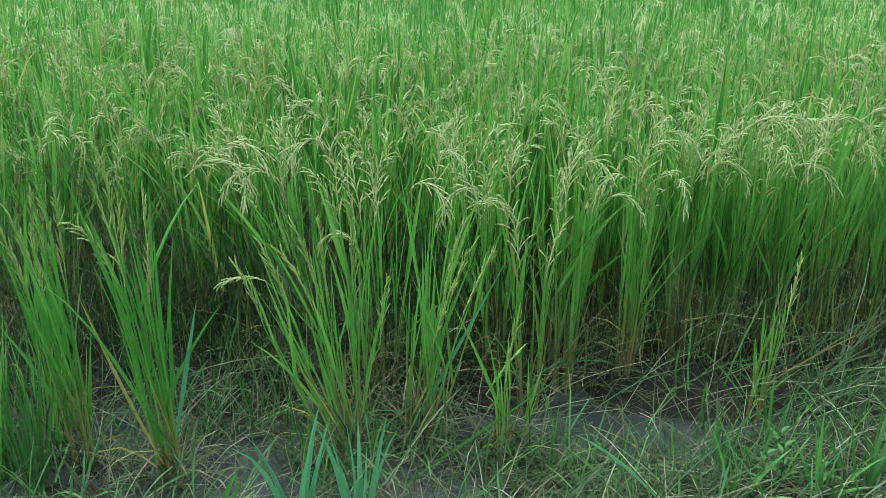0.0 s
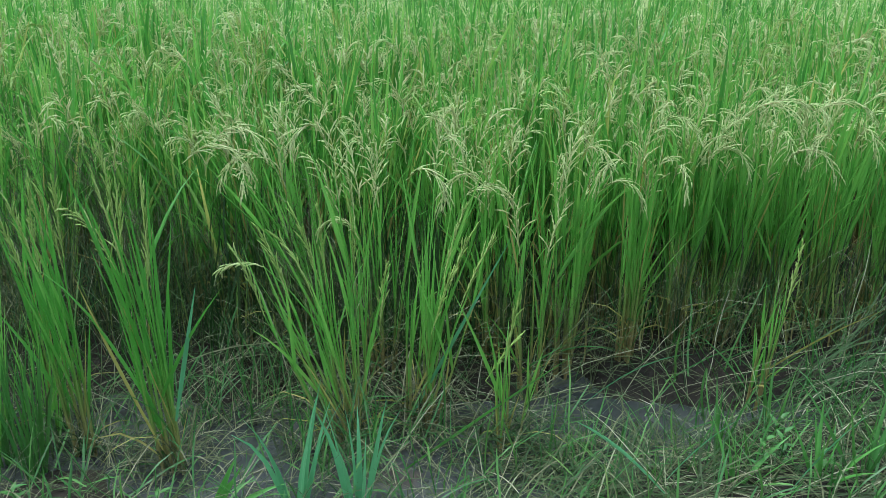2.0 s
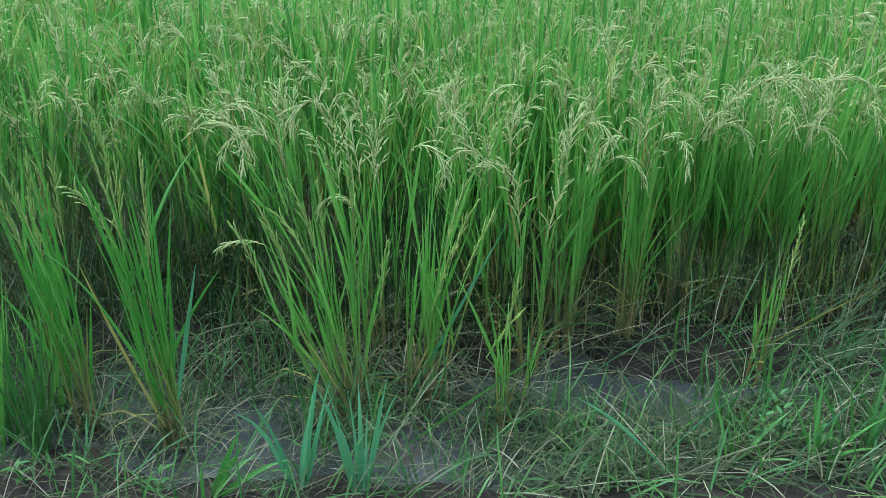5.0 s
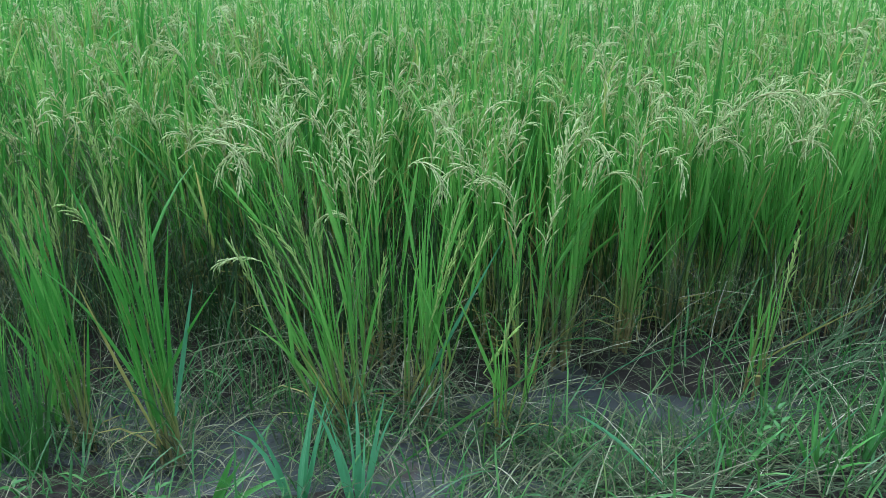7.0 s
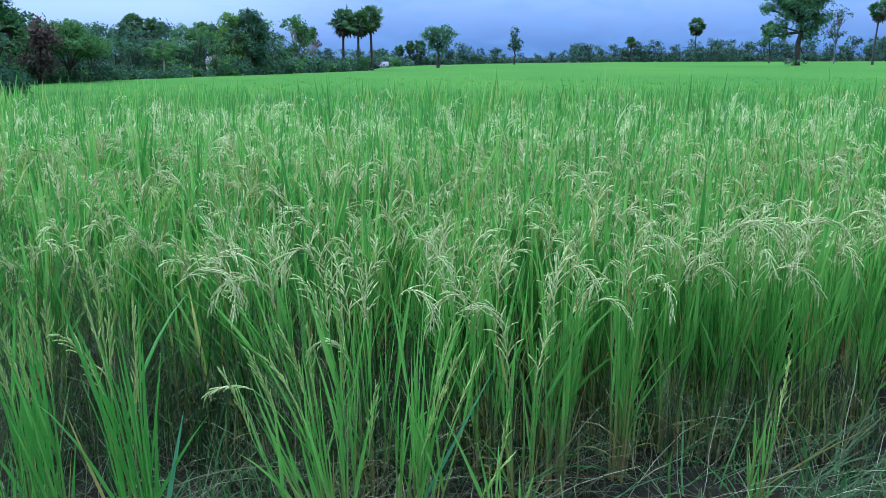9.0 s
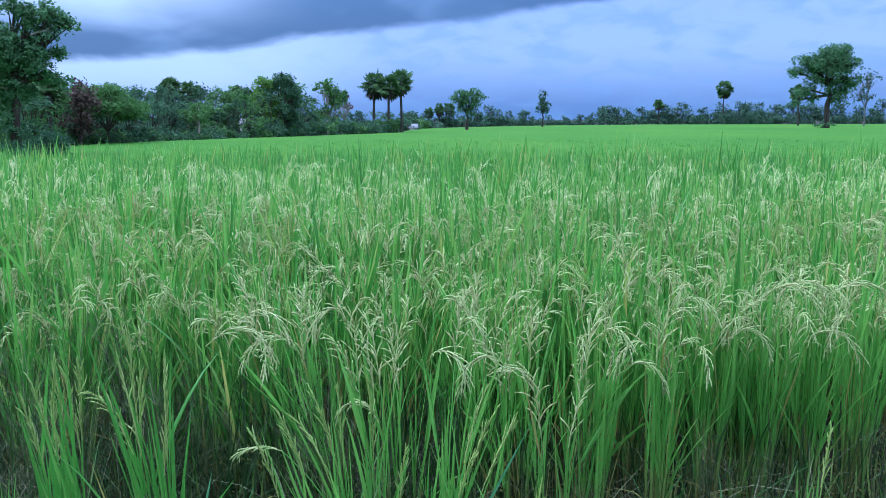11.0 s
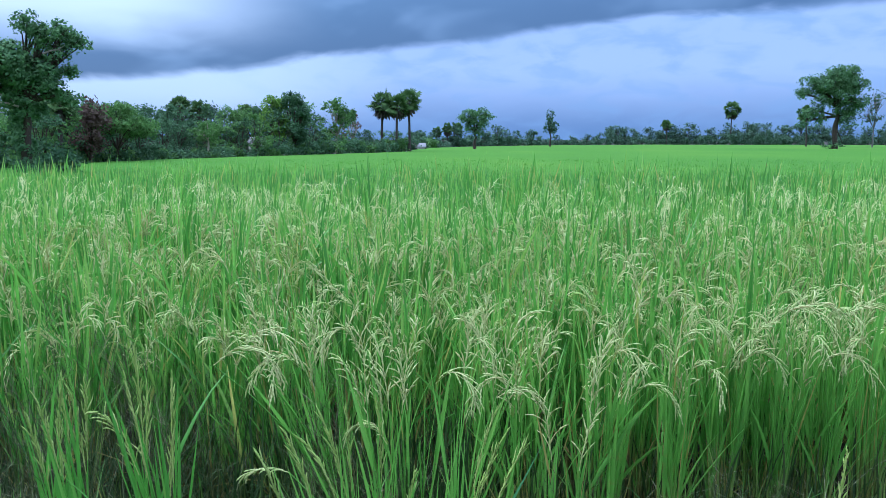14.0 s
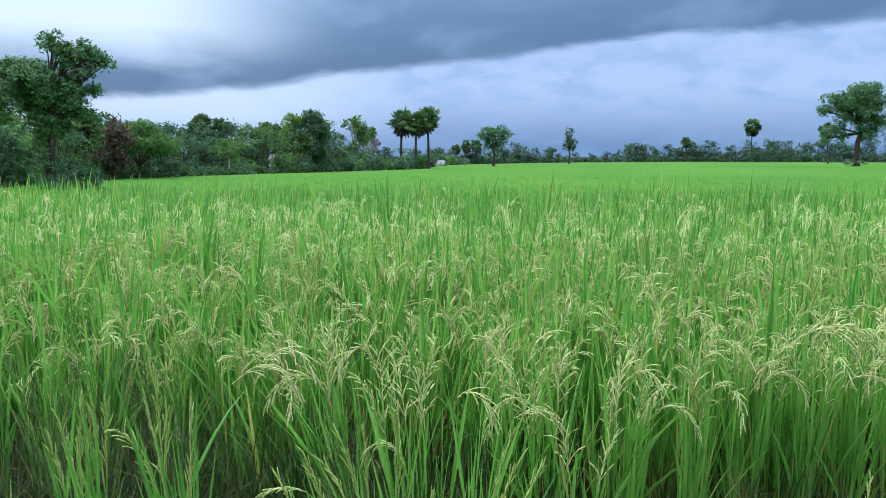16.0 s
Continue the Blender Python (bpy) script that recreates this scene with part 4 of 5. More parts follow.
for i, (x, y) in enumerate(((-1.15, 2.22), (-0.84, 2.14), (-0.31, 2.28), (-0.12, 2.40), (0.17, 2.28), (-1.32, 2.42))):
    litter("dead_leaves", "brown dead leaves hanging at a rice plant's foot", 46, 330 + i, STRAW if i % 2 else SHADE_WEED, around(x, y, 0.05), (0.10, 0.28), (0.003, 0.007), (0.2, 1.2), 2.2)
    litter("dead_leaves", "grey straw round a rice plant's foot", 70, 340 + i, STRAW, around(x, y, 0.10), (0.10, 0.30), (0.0018, 0.004), (0.5, 1.57), 1.4)
litter("drifted_straw", "thin straw drifted over the shallow water", 260, 350, STRAW, strip_place(-1.6, 0.2, 2.05, 2.7), (0.15, 0.45), (0.0014, 0.003), (0.9, 1.57), 1.0)
litter("drifted_straw", "pale straw drifted over the shallow water", 70, 351, PALE_STEM, strip_place(-1.6, 0.3, 2.05, 2.7), (0.15, 0.45), (0.0014, 0.0026), (0.8, 1.57), 1.0)
litter("water_grass", "green grass standing in patches in the water", 420, 310, WEED, patchy(-1.7, 0.45, 2.08, 2.55, 31.0, 0.12), (0.08, 0.32), (0.0025, 0.006), (0.1, 1.2), 0.8)
litter("water_grass", "dead brown grass in patches in the water", 380, 311, STRAW, patchy(-1.7, 0.45, 2.08, 2.55, 31.0, 0.08), (0.06, 0.26), (0.0016, 0.0035), (0.3, 1.5), 1.0)
litter("withered_stems", "brown withered stems at the foot of the rice", 260, 312, CULM, strip_place(0.2, 2.0, 2.78, 3.15), (0.14, 0.36), (0.003, 0.007), (0.02, 0.3), 0.3)
# shade under the rice is mixed into this grass colour
litter("dry_grass", "matted dry grass with rice shade in its colour", 420, 304, SHADE_WEED, strip_place(-0.85, 0.1, 2.62, 3.0), (0.25, 0.6), (0.002, 0.004), (0.1, 1.2), 0.8)
litter("withered_stems", "brown withered stems at the foot of the rice", 150, 313, CULM, strip_place(-1.9, 0.2, 2.75, 3.1), (0.14, 0.36), (0.003, 0.007), (0.02, 0.3), 0.3)
# shoots darkened in colour for the shade at the rice's foot
litter("rice_suckers", "thin green shoots coloured for shade under the rice", 420, 318, SHADE_WEED, strip_place(-0.9, 0.35, 2.72, 3.2), (0.28, 0.65), (0.004, 0.009), (0.02, 0.35), 0.4)
litter("rice_suckers", "thin green shoots coloured for shade under the rice", 220, 319, SHADE_WEED, strip_place(0.35, 2.0, 2.85, 3.15), (0.28, 0.55), (0.004, 0.009), (0.02, 0.3), 0.4)
litter("bleached_stems", "long thin bleached grass stems bent over the water", 130, 314, PALE_STEM, strip_place(-0.85, 0.3, 2.40, 2.85), (0.28, 0.62), (0.0016, 0.0032), (0.55, 1.35), 1.0)
litter("bleached_stems", "long thin bleached grass stems bent under the rice", 110, 315, PALE_STEM, strip_place(0.3, 1.9, 2.52, 2.95), (0.25, 0.6), (0.0016, 0.0032), (0.55, 1.35), 1.0)
litter("bleached_stems", "long thin bleached grass stems at the water's edge", 60, 316, PALE_STEM, strip_place(-1.8, -0.85, 2.2, 2.8), (0.25, 0.6), (0.0016, 0.003), (0.2, 1.2), 0.9)
litter("bleached_stems", "bleached dry stems lying on the bank", 170, 317, PALE_STEM, strip_place(0.10, 1.7, 1.74, 2.45), (0.14, 0.4), (0.0016, 0.0036), (1.0, 1.57), 0.8)


def broad_weed(x, y, height, seed, count=9):
    """A low weed with pairs of oval leaves."""
    rng = random.Random(seed)
    weed = thing("weed", "low broad-leaved green weed on the bank", "weed", "broad-leaved weeds on the bank", m=pose(x, y, ground_z(x, y)))
    stem = bend(Vector((0, 0, 0)), slant(rng.uniform(0.0, 0.4), rng.uniform(0, 6.28)), height, 0.3, 5, rng, 0.06)
    bag = Bag()
    bag.tube(stem, [0.003, 0.0028, 0.0025, 0.002, 0.0016, 0.001], 4)
    part("stem", bag.mesh("stem", WEED), weed)
    for i in range(count):
        u = 0.8 + 4.1 * i / count
        q = stem[int(u)].lerp(stem[int(u) + 1], u - int(u))
        d = slant(rng.uniform(0.8, 1.3), 2.4 * i)
        pts = bend(q, d, rng.uniform(0.03, 0.05), 0.7, 4, rng)
        bag = Bag()
        bag.ribbon(pts, [0.003, 0.011, 0.014, 0.009, 0.001], d.cross(Vector((0, 0, 1))).normalized(), 0.15)
        part("leaf", bag.mesh("leaf", WEED), weed)
    return weed


for i, (x, y, h) in enumerate(((-0.80, 1.88, 0.10), (0.86, 1.96, 0.14), (0.94, 2.02, 0.15), (1.02, 1.94, 0.12), (0.98, 2.18, 0.15), (-1.18, 1.90, 0.10))):
    broad_weed(x, y, h, 450 + i)


def airy_weed(x, y, height, seed, stems=5):
    """A grass with a haze of hair-fine seed branches."""
    rng = random.Random(seed)
    weed = thing("seeding_grass", "wispy brown seeding grass with hair-fine branches", "grass", "seeding grasses at the field edge", m=pose(x, y, max(ground_z(x, y), 0)))
    for _ in range(stems):
        d = slant(rng.uniform(0.05, 0.4), rng.uniform(0, 6.28))
        pts = bend(Vector((0, 0, 0)), d, height * rng.uniform(0.8, 1.1), 0.3, 6, rng, 0.05)
        bag = Bag()
        bag.tube(pts, [0.0014] * 4 + [0.001, 0.0009, 0.0007], 3)
        for _ in range(26):
            u = rng.uniform(3.0, 5.95)
            j = int(u)
            q = pts[j].lerp(pts[j + 1], u - j)
            e = bend(q, slant(rng.uniform(0.5, 1.5), rng.uniform(0, 6.28)), rng.uniform(0.05, 0.13), 0.5, 2, rng, 0.1)
            bag.ribbon(e, [0.0011, 0.001, 0.0008], Vector((0.7, 0.7, 0)))
            bag.grain(e[-1], Vector((0, 0, -1)), 0.005, 0.0014, 3)
            bag.grain(e[1], Vector((0.5, 0, -0.8)), 0.004, 0.0012, 3)
        part("stem", bag.mesh("stem", STRAW), weed)
    return weed


for i, (x, y, h) in enumerate(((-1.45, 2.75, 0.75), (-1.2, 2.9, 0.7), (-1.55, 2.6, 0.6), (-0.55, 2.8, 0.8), (-0.75, 2.95, 0.75), (-0.3, 2.5, 0.6), (0.25, 2.6, 0.5), (0.92, 2.62, 0.42), (1.15, 2.7, 0.4), (0.5, 2.62, 0.4), (1.7, 2.6, 0.5), (-1.65, 2.8, 0.8), (-1.38, 2.6, 0.65), (-1.28, 2.8, 0.7), (-1.7, 2.55, 0.6), (-1.08, 2.75, 0.6), (-0.62, 2.62, 0.6), (0.78, 2.7, 0.45), (1.4, 2.75, 0.5), (-1.5, 2.95, 0.85), (-1.32, 3.05, 0.85), (-1.15, 3.0, 0.8), (-1.75, 3.0, 0.85), (-1.6, 3.15, 0.9), (-1.42, 2.45, 0.55), (-0.95, 2.85, 0.7), (-0.62, 2.72, 0.6), (-0.48, 2.66, 0.55))):
    airy_weed(x, y, h, 400 + i)

# ---- trees ----


def leaf_cloud(rng, lobes, count, size):
    """Leaf sprays in clumps over the lobes (x, y, z, rx, rz); the leaves of a clump face outwards and up."""
    rs = np.random.RandomState(rng.randrange(10 ** 6))

    def unit(a):
        return a / np.maximum(np.linalg.norm(a, axis=1), 1e-6)[:, None]

    small = []
    for lx, ly, lz, rx, rz in lobes:
        for _ in range(9):
            t, k = rs.uniform(0, 6.283), rs.uniform(-0.75, 1.0)
            w = (1 - k * k) ** 0.5 if abs(k) < 1 else 0.0
            g = rs.uniform(0.50, 0.82)
            f = rs.uniform(0.38, 0.62)
            small.append((lx + math.cos(t) * w * rx * g, ly + math.sin(t) * w * rx * g, lz + k * rz * g, rx * f, rz * f))
    lobes = small
    per = 18
    weight = np.array([l[3] * l[3] * l[4] for l in lobes]) ** 0.72
    lob = np.array(lobes)[rs.choice(len(lobes), count // per + 1, p=weight / weight.sum())]
    d = unit(rs.normal(size=(len(lob), 3)) + np.array([0, 0, 0.25]))
    rad = rs.uniform(0.45, 1.0, (len(lob), 1)) ** 0.5 * rs.uniform(0.85, 1.15, (len(lob), 1))
    clump = lob[:, :3] + d * rad * lob[:, [3, 3, 4]]
    out = np.repeat(unit(d / lob[:, [3, 3, 4]]), per, axis=0)
    off = rs.normal(size=out.shape) * size * np.repeat(rs.uniform(1.0, 2.0, len(lob)), per)[:, None]
    off -= out * (0.55 * (off * out).sum(1))[:, None]
    off[:, 2] -= 0.25 * np.linalg.norm(off[:, :2], axis=1)
    c = np.repeat(clump, per, axis=0) + off
    n = unit(out * 0.8 + np.array([0, 0, 0.35]) + rs.normal(size=c.shape) * 0.42)
    a = unit(np.cross(n, rs.normal(size=c.shape)))
    b = np.cross(n, a)
    s = size * rs.uniform(0.6, 1.2, (len(c), 1))
    v = np.stack([c - a * s, c + b * s * 0.6, c + a * s, c - b * s * 0.6], 1).reshape(-1, 3)
    q = np.arange(len(v)).reshape(-1, 4)
    return v, q, np.zeros((0, 3), int)


def trunk_bag(rng, lobes, fork, girth, lean=0.0, twigs=3):
    bag = Bag()
    foot, top = Vector((0, 0, -0.2)), Vector((lean, 0, fork))
    pts = [foot.lerp(top, i / 5) + Vector((rng.gauss(0, girth * 0.25), rng.gauss(0, girth * 0.25), 0)) * (i > 0) for i in range(6)]
    bag.tube(pts, [girth * 1.35] + [girth * (1 - 0.09 * i) for i in range(1, 6)], 8)
    for l in lobes:
        end = Vector(l[:3]) + Vector((0, 0, l[4] * 0.3))
        start = pts[-1] if end.z > fork else pts[4]
        mid = start.lerp(end, 0.5) + Vector((rng.gauss(0, 0.1), rng.gauss(0, 0.1), 0.08)) * l[3]
        bag.tube([start, mid, end], [girth * 0.45, girth * 0.28, girth * 0.08], 5)
        for _ in range(twigs):
            way = slant(rng.uniform(0.2, 1.9), rng.uniform(0, 6.28)) * rng.uniform(0.6, 0.95)
            tip = Vector((l[0] + way.x * l[3], l[1] + way.y * l[3], l[2] + way.z * l[4]))
            bag.tube([mid, mid.lerp(tip, 0.55) + Vector((0, 0, 0.1 * l[3])), tip], [girth * 0.28, girth * 0.16, girth * 0.05], 4)
    return bag


def tree(x, y, lobes, fork, girth, leaves, size, seed, crown=None, bark=None, label="leafy green field tree", lean=0.0, group="", turn=0.0, twigs=3):
    rng = random.Random(seed)
    ob = thing("tree", label, "tree", group, m=pose(x, y, -0.6, 0, 0, turn))
    part("trunk", trunk_bag(rng, lobes, fork, girth, lean, twigs).mesh("trunk", bark or BARK), ob)
    if leaves:
        part("crown", mesh_of("crown", *leaf_cloud(rng, lobes, leaves, size), crown or CROWN_MID), ob)
    return ob


def facing(az):
    """Turn that sets a tree's x axis across the line of sight."""
    return -az


def round_lobes(rng, h, w, fork):
    """Lobes of an ordinary broad crown."""
    lobes = []
    for _ in range(rng.randint(6, 9)):
        t = rng.uniform(0, 6.28)
        z = rng.uniform(fork + 0.1 * h, h * 0.86)
        k = 1 - abs((z - fork) / (h - fork) - 0.45)
        lobes.append((math.cos(t) * w * 0.55 * k, math.sin(t) * w * 0.55 * k, z, w * rng.uniform(0.34, 0.5), h * rng.uniform(0.10, 0.16)))
    lobes.append((0, 0, h * 0.86, w * 0.42, h * 0.13))
    return lobes


# the large tree at the field corner, hung with climbers
x, y = spot(-28.9, 47)
big = tree(x, y, [(-1.0, -0.4, 5.9, 1.5, 1.1), (-0.5, 0, 5.75, 2.13, 1.38), (-1.6, 0.3, 4.85, 1.46, 0.88), (-1.4, 0, 6.45, 0.7, 0.5), (0.45, 0, 5.15, 1.46, 0.99), (0.4, 0, 7.85, 0.75, 0.5), (1.2, 0.1, 7.25, 0.9, 0.7), (1.9, 0, 7.45, 0.7, 0.5), (2.7, 0, 7.05, 0.65, 0.45), (1.8, 0, 6.35, 0.85, 0.5), (2.1, 0, 5.55, 0.6, 0.35), (1.4, 0, 4.45, 0.5, 0.35), (2.1, 0, 4.35, 0.45, 0.3), (-0.1, 0, 4.05, 1.12, 0.88), (-0.1, 0, 3.2, 0.55, 1.0), (0.0, 0, 1.7, 0.6, 1.0)],
     4.0, 0.30, 25000, 0.10, 501, CROWN_LONE, label="tall field tree hung with climbers", lean=0.1, turn=facing(-28.9))
rng = random.Random(502)
for bx, bz, ex, ez in ((-0.2, 3.8, -2.1, 4.3), (-0.4, 4.0, -1.7, 4.9), (1.0, 6.4, 2.4, 6.9)):
    bag = Bag()
    limb = [Vector((bx + (ex - bx) * k / 4, -0.3, bz + (ez - bz) * k / 4 + rng.gauss(0, 0.06))) for k in range(5)]
    bag.tube(limb, [0.06, 0.05, 0.04, 0.03, 0.012], 5)
    bag.tube([limb[2], limb[2] + Vector((0.35 * (ex - bx), 0, -0.15))], [0.03, 0.01], 4)
    part("dead_limb", bag.mesh("dead_limb", BARK_PALE), big, "bare grey broken limb")


def bush(x, y, w, h, seed, leaves=1200, size=0.12, crown=None, label="low dark green bush in the field"):
    rng = random.Random(seed)
    ob = thing("bush", label, "bush", m=pose(x, y, -0.6))
    lobes = [(rng.uniform(-0.6, 0.6) * w, rng.uniform(-0.5, 0.5) * w, h * rng.uniform(0.35, 0.7), w * rng.uniform(0.35, 0.55), h * rng.uniform(0.25, 0.4)) for _ in range(6)]
    part("stem", trunk_bag(rng, lobes, h * 0.2, 0.05, 0, 1).mesh("stem", BARK), ob)
    part("foliage", mesh_of("foliage", *leaf_cloud(rng, lobes, leaves, size), crown or CROWN_DARK), ob)
    return ob


for i, (az, r, w, h) in enumerate(((-27.3, 45.5, 1.2, 1.7), (-28.3, 45.0, 0.8, 1.2), (-30.8, 55, 1.6, 2.3), (-32.0, 58, 2.0, 3.0))):
    x, y = spot(az, r)
    bush(x, y, w, h, 520 + i)

# single trees along the field's edge
SINGLE = (
    # azimuth, distance, height, half width, fork, leaves, leaf size, crown, bark, label
    (-23.7, 69, 5.3, 3.7, 1.4, 13000, 0.085, CROWN_MID, BARK, "round green tree at the field edge"),
    (-18.1, 81, 4.0, 1.2, 2.0, 1500, 0.12, CROWN_MID, BARK_PALE, "small tree with a pale bare trunk"),
    (-13.9, 94, 7.0, 2.2, 1.6, 5500, 0.125, CROWN_BRIGHT, BARK, "bright green bushy tree"),
    (-12.4, 95, 7.6, 2.1, 1.6, 5500, 0.125, CROWN_DARK, BARK, "dark green bushy tree"),
    (-9.7, 107, 7.3, 2.4, 2.4, 2600, 0.16, CROWN_MID, BARK_PALE, "field tree with several pale stems"),
    (4.8, 200, 9.0, 2.3, 3.4, 1700, 0.17, CROWN_HAZE, BARK, "thin lone tree with a sparse crown"),
)
for i, (az, r, h, w, fork, n, size, crown, bark, label) in enumerate(SINGLE):
    rng = random.Random(540 + i)
    x, y = spot(az, r)
    tree(x, y, round_lobes(rng, h, w, fork), fork, 0.045 * h ** 0.8, n, size, 560 + i, crown, bark, label)

x, y = spot(-0.3, 147)
tree(x, y, [(0, 0, 6.6, 2.2, 1.0), (-1.6, 0, 5.7, 1.5, 1.0), (1.7, 0, 5.9, 1.7, 1.0), (0.2, 0, 5.0, 2.0, 1.1), (-0.7, 0, 4.0, 1.3, 0.8), (0.6, 0, 3.2, 0.9, 0.8)],
     3.2, 0.34, 5600, 0.15, 565, CROWN_LONE, label="lone open-crowned tree in the fields", turn=facing(-0.3))
x, y = spot(22.5, 168)
tree(x, y, [(1.4, 0, 13.9, 2.5, 1.88), (-0.6, 0.5, 12.8, 2.6, 1.95), (-4.2, 0, 12.4, 2.1, 1.58), (-5.8, 0, 10.5, 1.4, 1.05), (-2.4, 0, 10.9, 2.4, 1.8), (0.6, 0, 10.6, 2.6, 1.95), (3.3, 0, 11.4, 2.3, 1.9), (4.0, 0, 8.8, 1.4, 1.2), (2.4, -0.5, 8.8, 1.8, 1.35), (-4.1, 0, 7.0, 2.1, 1.58), (-5.1, 0, 5.2, 1.0, 0.8), (-2.3, 0, 5.8, 1.6, 1.2), (2.1, 0, 6.0, 2.0, 1.6), (0.3, 0, 1.0, 2.0, 0.4), (-1.8, 0, 8.9, 2.0, 1.7), (1.2, 0, 7.6, 2.0, 1.7), (-0.4, -0.6, 12.0, 2.6, 2.0), (2.6, 0, 12.6, 2.0, 1.6)],
     8.0, 0.50, 21000, 0.19, 580, CROWN_LONE, label="large spreading lone tree in the fields", turn=facing(22.5))
x, y = spot(24.6, 205)
tree(x, y, round_lobes(random.Random(3), 13.5, 4.6, 4.5), 4.5, 0.2, 900, 0.2, 581, CROWN_HAZE, BARK_GREY, "nearly leafless grey tree", twigs=9)
x, y = spot(-25.3, 66)
tree(x, y, round_lobes(random.Random(9), 5.2, 1.3, 1.0), 1.0, 0.15, 1500, 0.15, 582, CROWN_DRY, BARK, "withered reddish brown tree by the wood")
x, y = spot(-8.6, 112)
tree(x, y, round_lobes(random.Random(12), 6.6, 1.6, 2.0), 2.0, 0.12, 130, 0.2, 583, CROWN_DRY, BARK_PALE, "small thin tree with bare branches", twigs=8)


def fan_leaf(bag, p, d, petiole, radius, rng, segs=9):
    """One palm fan: a stalk and a pleated half disc of pointed fingers."""
    pts = bend(p, d, petiole, 0.3, 2, rng)
    bag.tube(pts, [0.04, 0.035, 0.03], 3)
    side = d.cross(Vector((0, 0, 1)))
    side = side.normalized() if side.length > 0.01 else Vector((1, 0, 0))
    roll = rng.gauss(0, 0.55)
    side = (side * math.cos(roll) + side.cross(d) * math.sin(roll)).normalized()
    face = side.cross(d).normalized()
    for k in range(segs):
        a = -1.9 + 3.8 * k / (segs - 1)
        f = (d * math.cos(a) + side * math.sin(a) - face * 0.22 * abs(math.sin(a)) - Vector((0, 0, 0.12))).normalized()
        s = f.cross(face).normalized()
        w = radius * 0.33
        bag.ribbon([pts[-1], pts[-1] + f * radius * 0.6, pts[-1] + f * radius * rng.uniform(0.9, 1.05) - Vector((0, 0, 0.06 * radius))], [w * 0.25, w, w * 0.35], s)


def palm(x, y, h, crown, seed, label="tall sugar palm with a round fan-leaved head", z=-0.6, skirt=18):
    rng = random.Random(seed)
    ob = thing("palm_tree", label, "palm tree", m=pose(x, y, z))
    bag = Bag()
    lx, ly = rng.gauss(0, 0.03) * h, rng.gauss(0, 0.03) * h
    pts = [Vector((lx * (i / 7) ** 2, ly * (i / 7) ** 2, h * i / 7)) for i in range(8)]
    bag.tube(pts, [0.30, 0.20, 0.18, 0.17, 0.16, 0.16, 0.18, 0.18], 8)
    part("trunk", bag.mesh("trunk", PALM_BARK), ob)
    bag = Bag()
    for i in range(44):
        d = slant(math.acos(1 - 1.8 * (i + 0.5) / 44), 2.4 * i + rng.uniform(-0.4, 0.4))
        fan_leaf(bag, pts[-1], d, crown * rng.uniform(0.34, 0.72), crown * rng.uniform(0.28, 0.42), rng, 9)
    part("crown", bag.mesh("crown", PALM_LEAF), ob)
    if skirt:
        bag = Bag()
        for i in range(skirt):
            fan_leaf(bag, pts[-1] - Vector((0, 0, 0.2)), slant(rng.uniform(2.3, 2.95), rng.uniform(0, 6.28)), crown * rng.uniform(0.35, 0.6), crown * 0.42, rng, 6)
        part("dead_leaves", bag.mesh("dead_leaves", PALM_DEAD), ob, "hanging dead brown fans")
    return ob


for i, (az, r, h, c) in enumerate(((-6.65, 118, 7.1, 2.25), (-5.65, 116, 6.9, 2.15), (-4.75, 118, 7.6, 2.2), (16.4, 299, 12.0, 3.5), (26.7, 181, 10.6, 2.6), (-27.0, 64, 4.5, 1.4), (-26.6, 70, 4.3, 1.3), (-19.6, 92, 5.7, 1.3), (-18.8, 94, 5.4, 1.25), (-15.6, 100, 5.2, 1.3), (-14.9, 108, 5.2, 1.3), (20.9, 225, 8.6, 2.3), (-2.2, 196, 4.6, 1.7), (-1.5, 200, 4.9, 1.7), (12.4, 302, 7.2, 2.2), (-2.9, 192, 4.0, 1.5))):
    x, y = spot(az, r)
    palm(x, y, h, c, 600 + i)


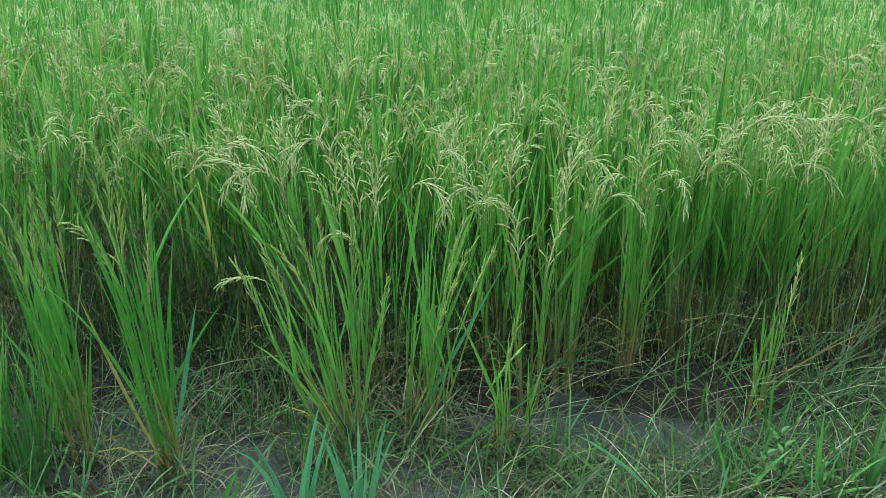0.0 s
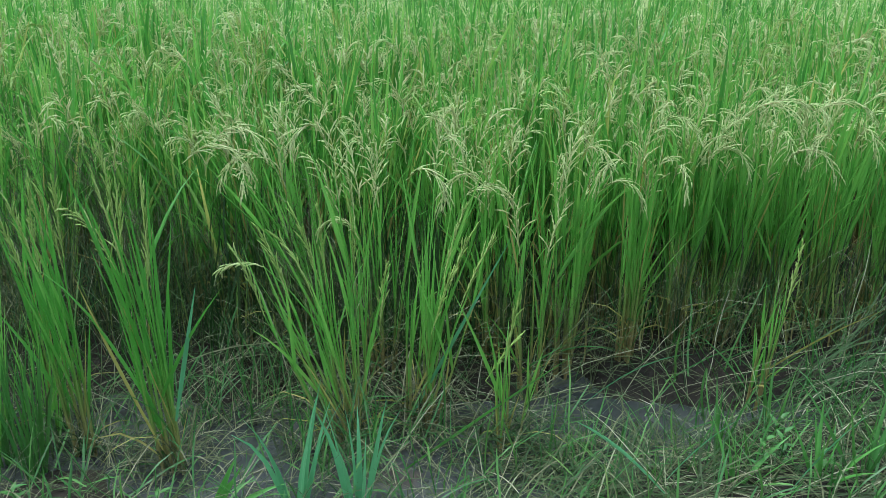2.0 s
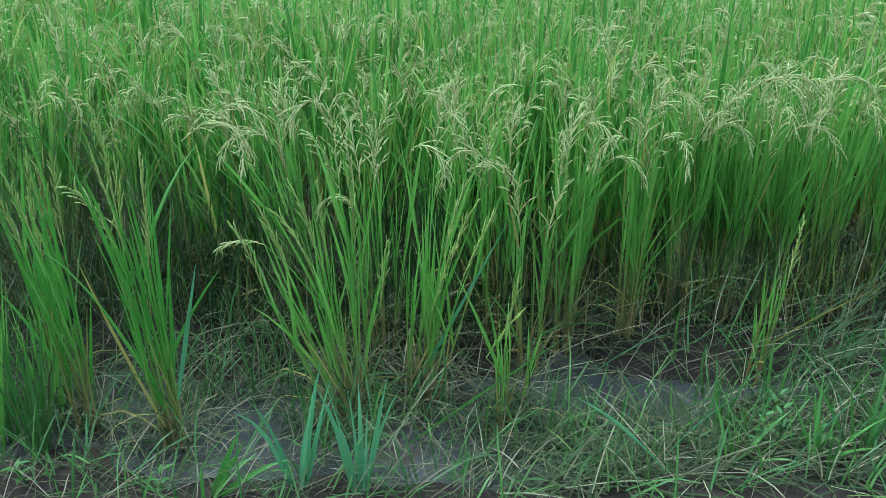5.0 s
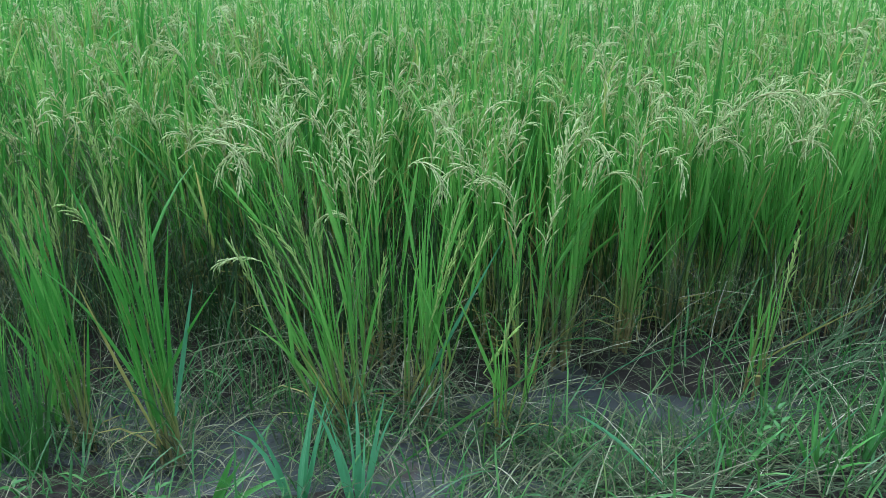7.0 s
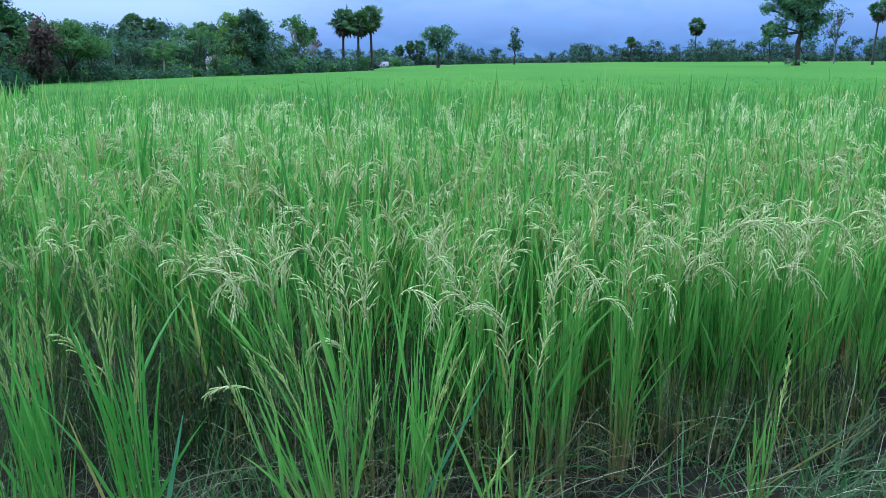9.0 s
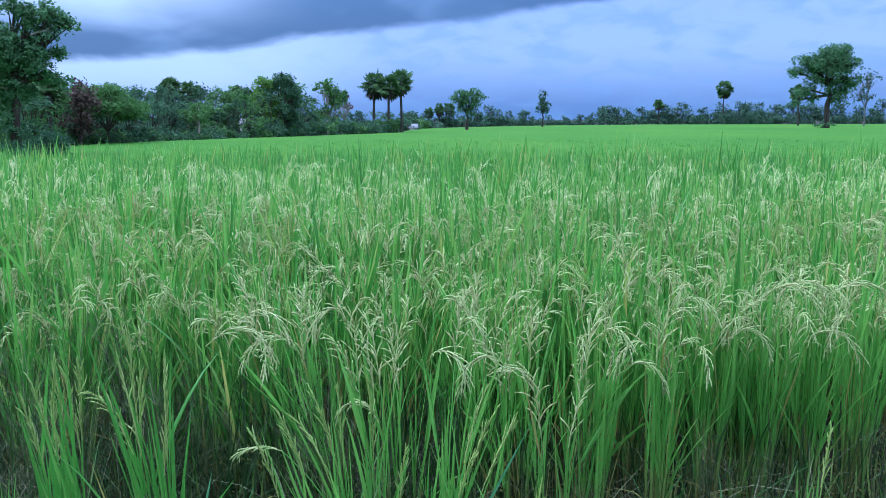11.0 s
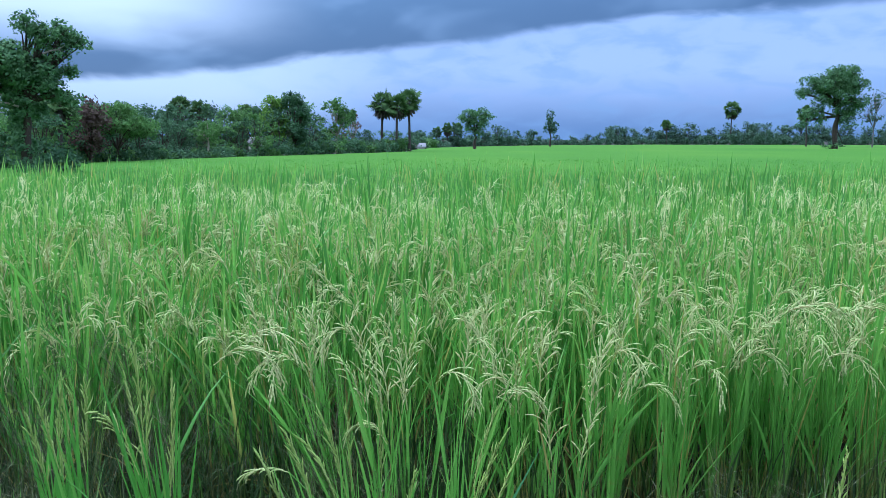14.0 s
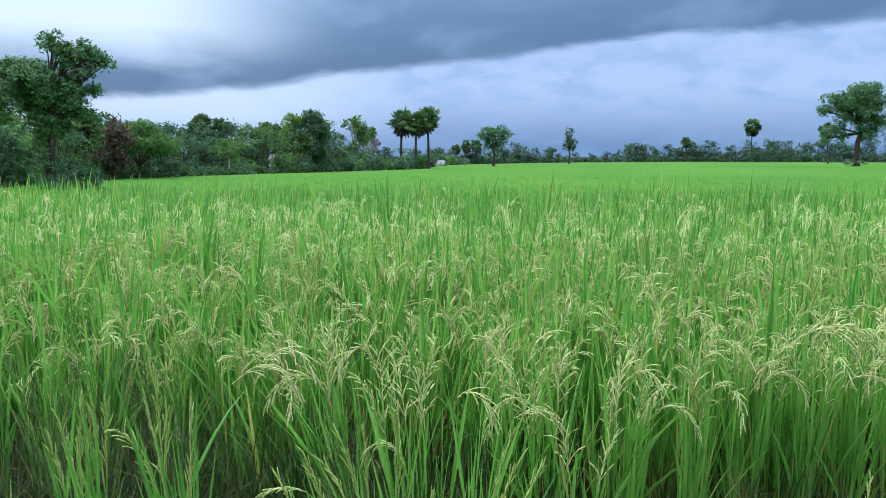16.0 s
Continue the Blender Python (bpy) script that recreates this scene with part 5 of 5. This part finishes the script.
def build_woods():
    """The thick wood along the field's edge and the far line of trees: shared crowns, each tree a thing."""
    rng = random.Random(77)
    models = []
    for k in range(13):
        lobes = round_lobes(rng, 6.0, 2.6, 1.2) + [(rng.uniform(-1, 1), rng.uniform(-1, 1), 1.6, 2.0, 1.2)]
        # the last five models are for far trees and carry haze in their leaf colour
        crown = (CROWN_DARK, CROWN_MID, CROWN_DARK)[k % 3] if k < 8 else CROWN_HAZE
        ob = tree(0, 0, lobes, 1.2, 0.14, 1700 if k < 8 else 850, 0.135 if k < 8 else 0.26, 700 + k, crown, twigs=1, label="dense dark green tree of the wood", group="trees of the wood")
        models.append(ob)
    rows = []
    az = -37.0
    while az < -3.0:
        for back in (4, 12, 22):
            a = az + rng.uniform(-0.5, 0.5)
            r = reach(a) + back + rng.uniform(-2, 2)
            h = (5.35 + 1.15 * (back > 10)) * (0.75 + 0.25 * r / 90) * (0.9 + 0.3 * wave(a, back, 0.35))
            if a > -11:
                h *= 0.56
            rows.append((a, r, h))
        az += 1.15
    az = -4.0
    while az < 38:
        for back in (6, 20):
            a = az + rng.uniform(-0.3, 0.3)
            r = reach(a) + back + rng.uniform(-5, 5)
            rows.append((a, r, (4.4 + 2.4 * wave(a, back, 0.22) + 1.9 * soft(6, 12, a)) * rng.uniform(0.65, 1.4) * (0.80 if a < 8 else 1.0)))
        az += 0.66
    wood, far, placed = models[:8], models[8:], set()
    for a, r, h in rows:
        x, y = spot(a, r)
        s = max(h, 2.2) / 6.0
        m = pose(x, y, -0.6, 0, 0, rng.uniform(0, 360)) @ Matrix.Diagonal((s * 1.12, s * 1.12, s, 1))
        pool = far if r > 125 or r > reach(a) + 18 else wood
        k = rng.randrange(len(pool))
        if pool[k].name in placed:
            copy_thing(pool[k], Matrix()).matrix_basis = m
        else:
            pool[k].matrix_basis = m
            placed.add(pool[k].name)


build_woods()
for i, (az, r, w, h) in enumerate(((16.8, 293, 3.4, 5.4), (18.4, 292, 3.2, 5.0), (14.8, 293, 2.4, 3.8), (19.6, 294, 2.6, 4.2))):
    x, y = spot(az, r)
    bush(x, y, w, h, 1780 + i, 1500, 0.24, CROWN_HAZE, "dense dark green bush at the far field edge")
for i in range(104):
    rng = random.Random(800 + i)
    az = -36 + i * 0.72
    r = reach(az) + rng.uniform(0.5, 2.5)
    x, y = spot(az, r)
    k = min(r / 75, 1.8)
    bush(x, y, rng.uniform(1.1, 2.0) * k, rng.uniform(1.0, 1.9) * k, 1820 + i, 600, 0.13 * k, (CROWN_DARK if i % 3 else CROWN_MID) if az < -3 else CROWN_HAZE, "dark undergrowth bush along the wood")


def plain(name, a, b, rough=0.7):
    m = Mat(name, rough)
    m.color(m.ramp(m.noise(1.5, 4, m.coords()), [(0.3, a), (0.7, b)]))
    return m.m


PLASTER, ROOFING = plain("weathered_white_wall", (0.45, 0.45, 0.44), (0.62, 0.62, 0.6)), plain("grey_tin_roof", (0.17, 0.18, 0.20), (0.27, 0.28, 0.30), 0.6)
DARK_DOOR = plain("dark_opening_wood", (0.03, 0.025, 0.02), (0.06, 0.05, 0.04))


def box(bag, a, b):
    (x0, y0, z0), (x1, y1, z1) = a, b
    n = len(bag.v)
    bag.v += [Vector(p) for p in ((x0, y0, z0), (x1, y0, z0), (x1, y1, z0), (x0, y1, z0), (x0, y0, z1), (x1, y0, z1), (x1, y1, z1), (x0, y1, z1))]
    bag.q += [tuple(n + i for i in f) for f in ((0, 3, 2, 1), (4, 5, 6, 7), (0, 1, 5, 4), (1, 2, 6, 5), (2, 3, 7, 6), (3, 0, 4, 7))]


def hut(x, y, w, d, h, turn, label):
    ob = thing("hut", label, "house", m=pose(x, y, -0.6, 0, 0, turn))
    bag = Bag()
    box(bag, (-w / 2, -d / 2, 0), (w / 2, d / 2, h))
    part("wall", bag.mesh("wall", PLASTER), ob)
    bag = Bag()
    for s in (-1, 1):
        n = len(bag.v)
        for t in (0.0, 0.06):
            bag.v += [Vector(p) for p in ((-w * 0.58, s * d * 0.62, h - 0.15 + t), (w * 0.58, s * d * 0.62, h - 0.15 + t), (w * 0.58, 0, h + d * 0.34 + t), (-w * 0.58, 0, h + d * 0.34 + t))]
        bag.q += [tuple(n + i for i in f) for f in ((0, 1, 2, 3), (7, 6, 5, 4), (0, 4, 5, 1), (1, 5, 6, 2), (3, 2, 6, 7), (0, 3, 7, 4))]
    part("roof", bag.mesh("roof", ROOFING), ob, "grey tin roof")
    bag = Bag()
    box(bag, (-0.4, -d / 2 - 0.03, 0), (0.4, -d / 2 - 0.005, 1.7))
    part("door", bag.mesh("door", DARK_DOOR), ob)
    return ob


hut(*spot(-4.4, 150), 3.4, 1.8, 0.9, 8, "small white field hut with tin roof")
hut(*spot(-14.9, 98), 1.6, 1.6, 1.9, -10, "pale shed half hidden under trees")
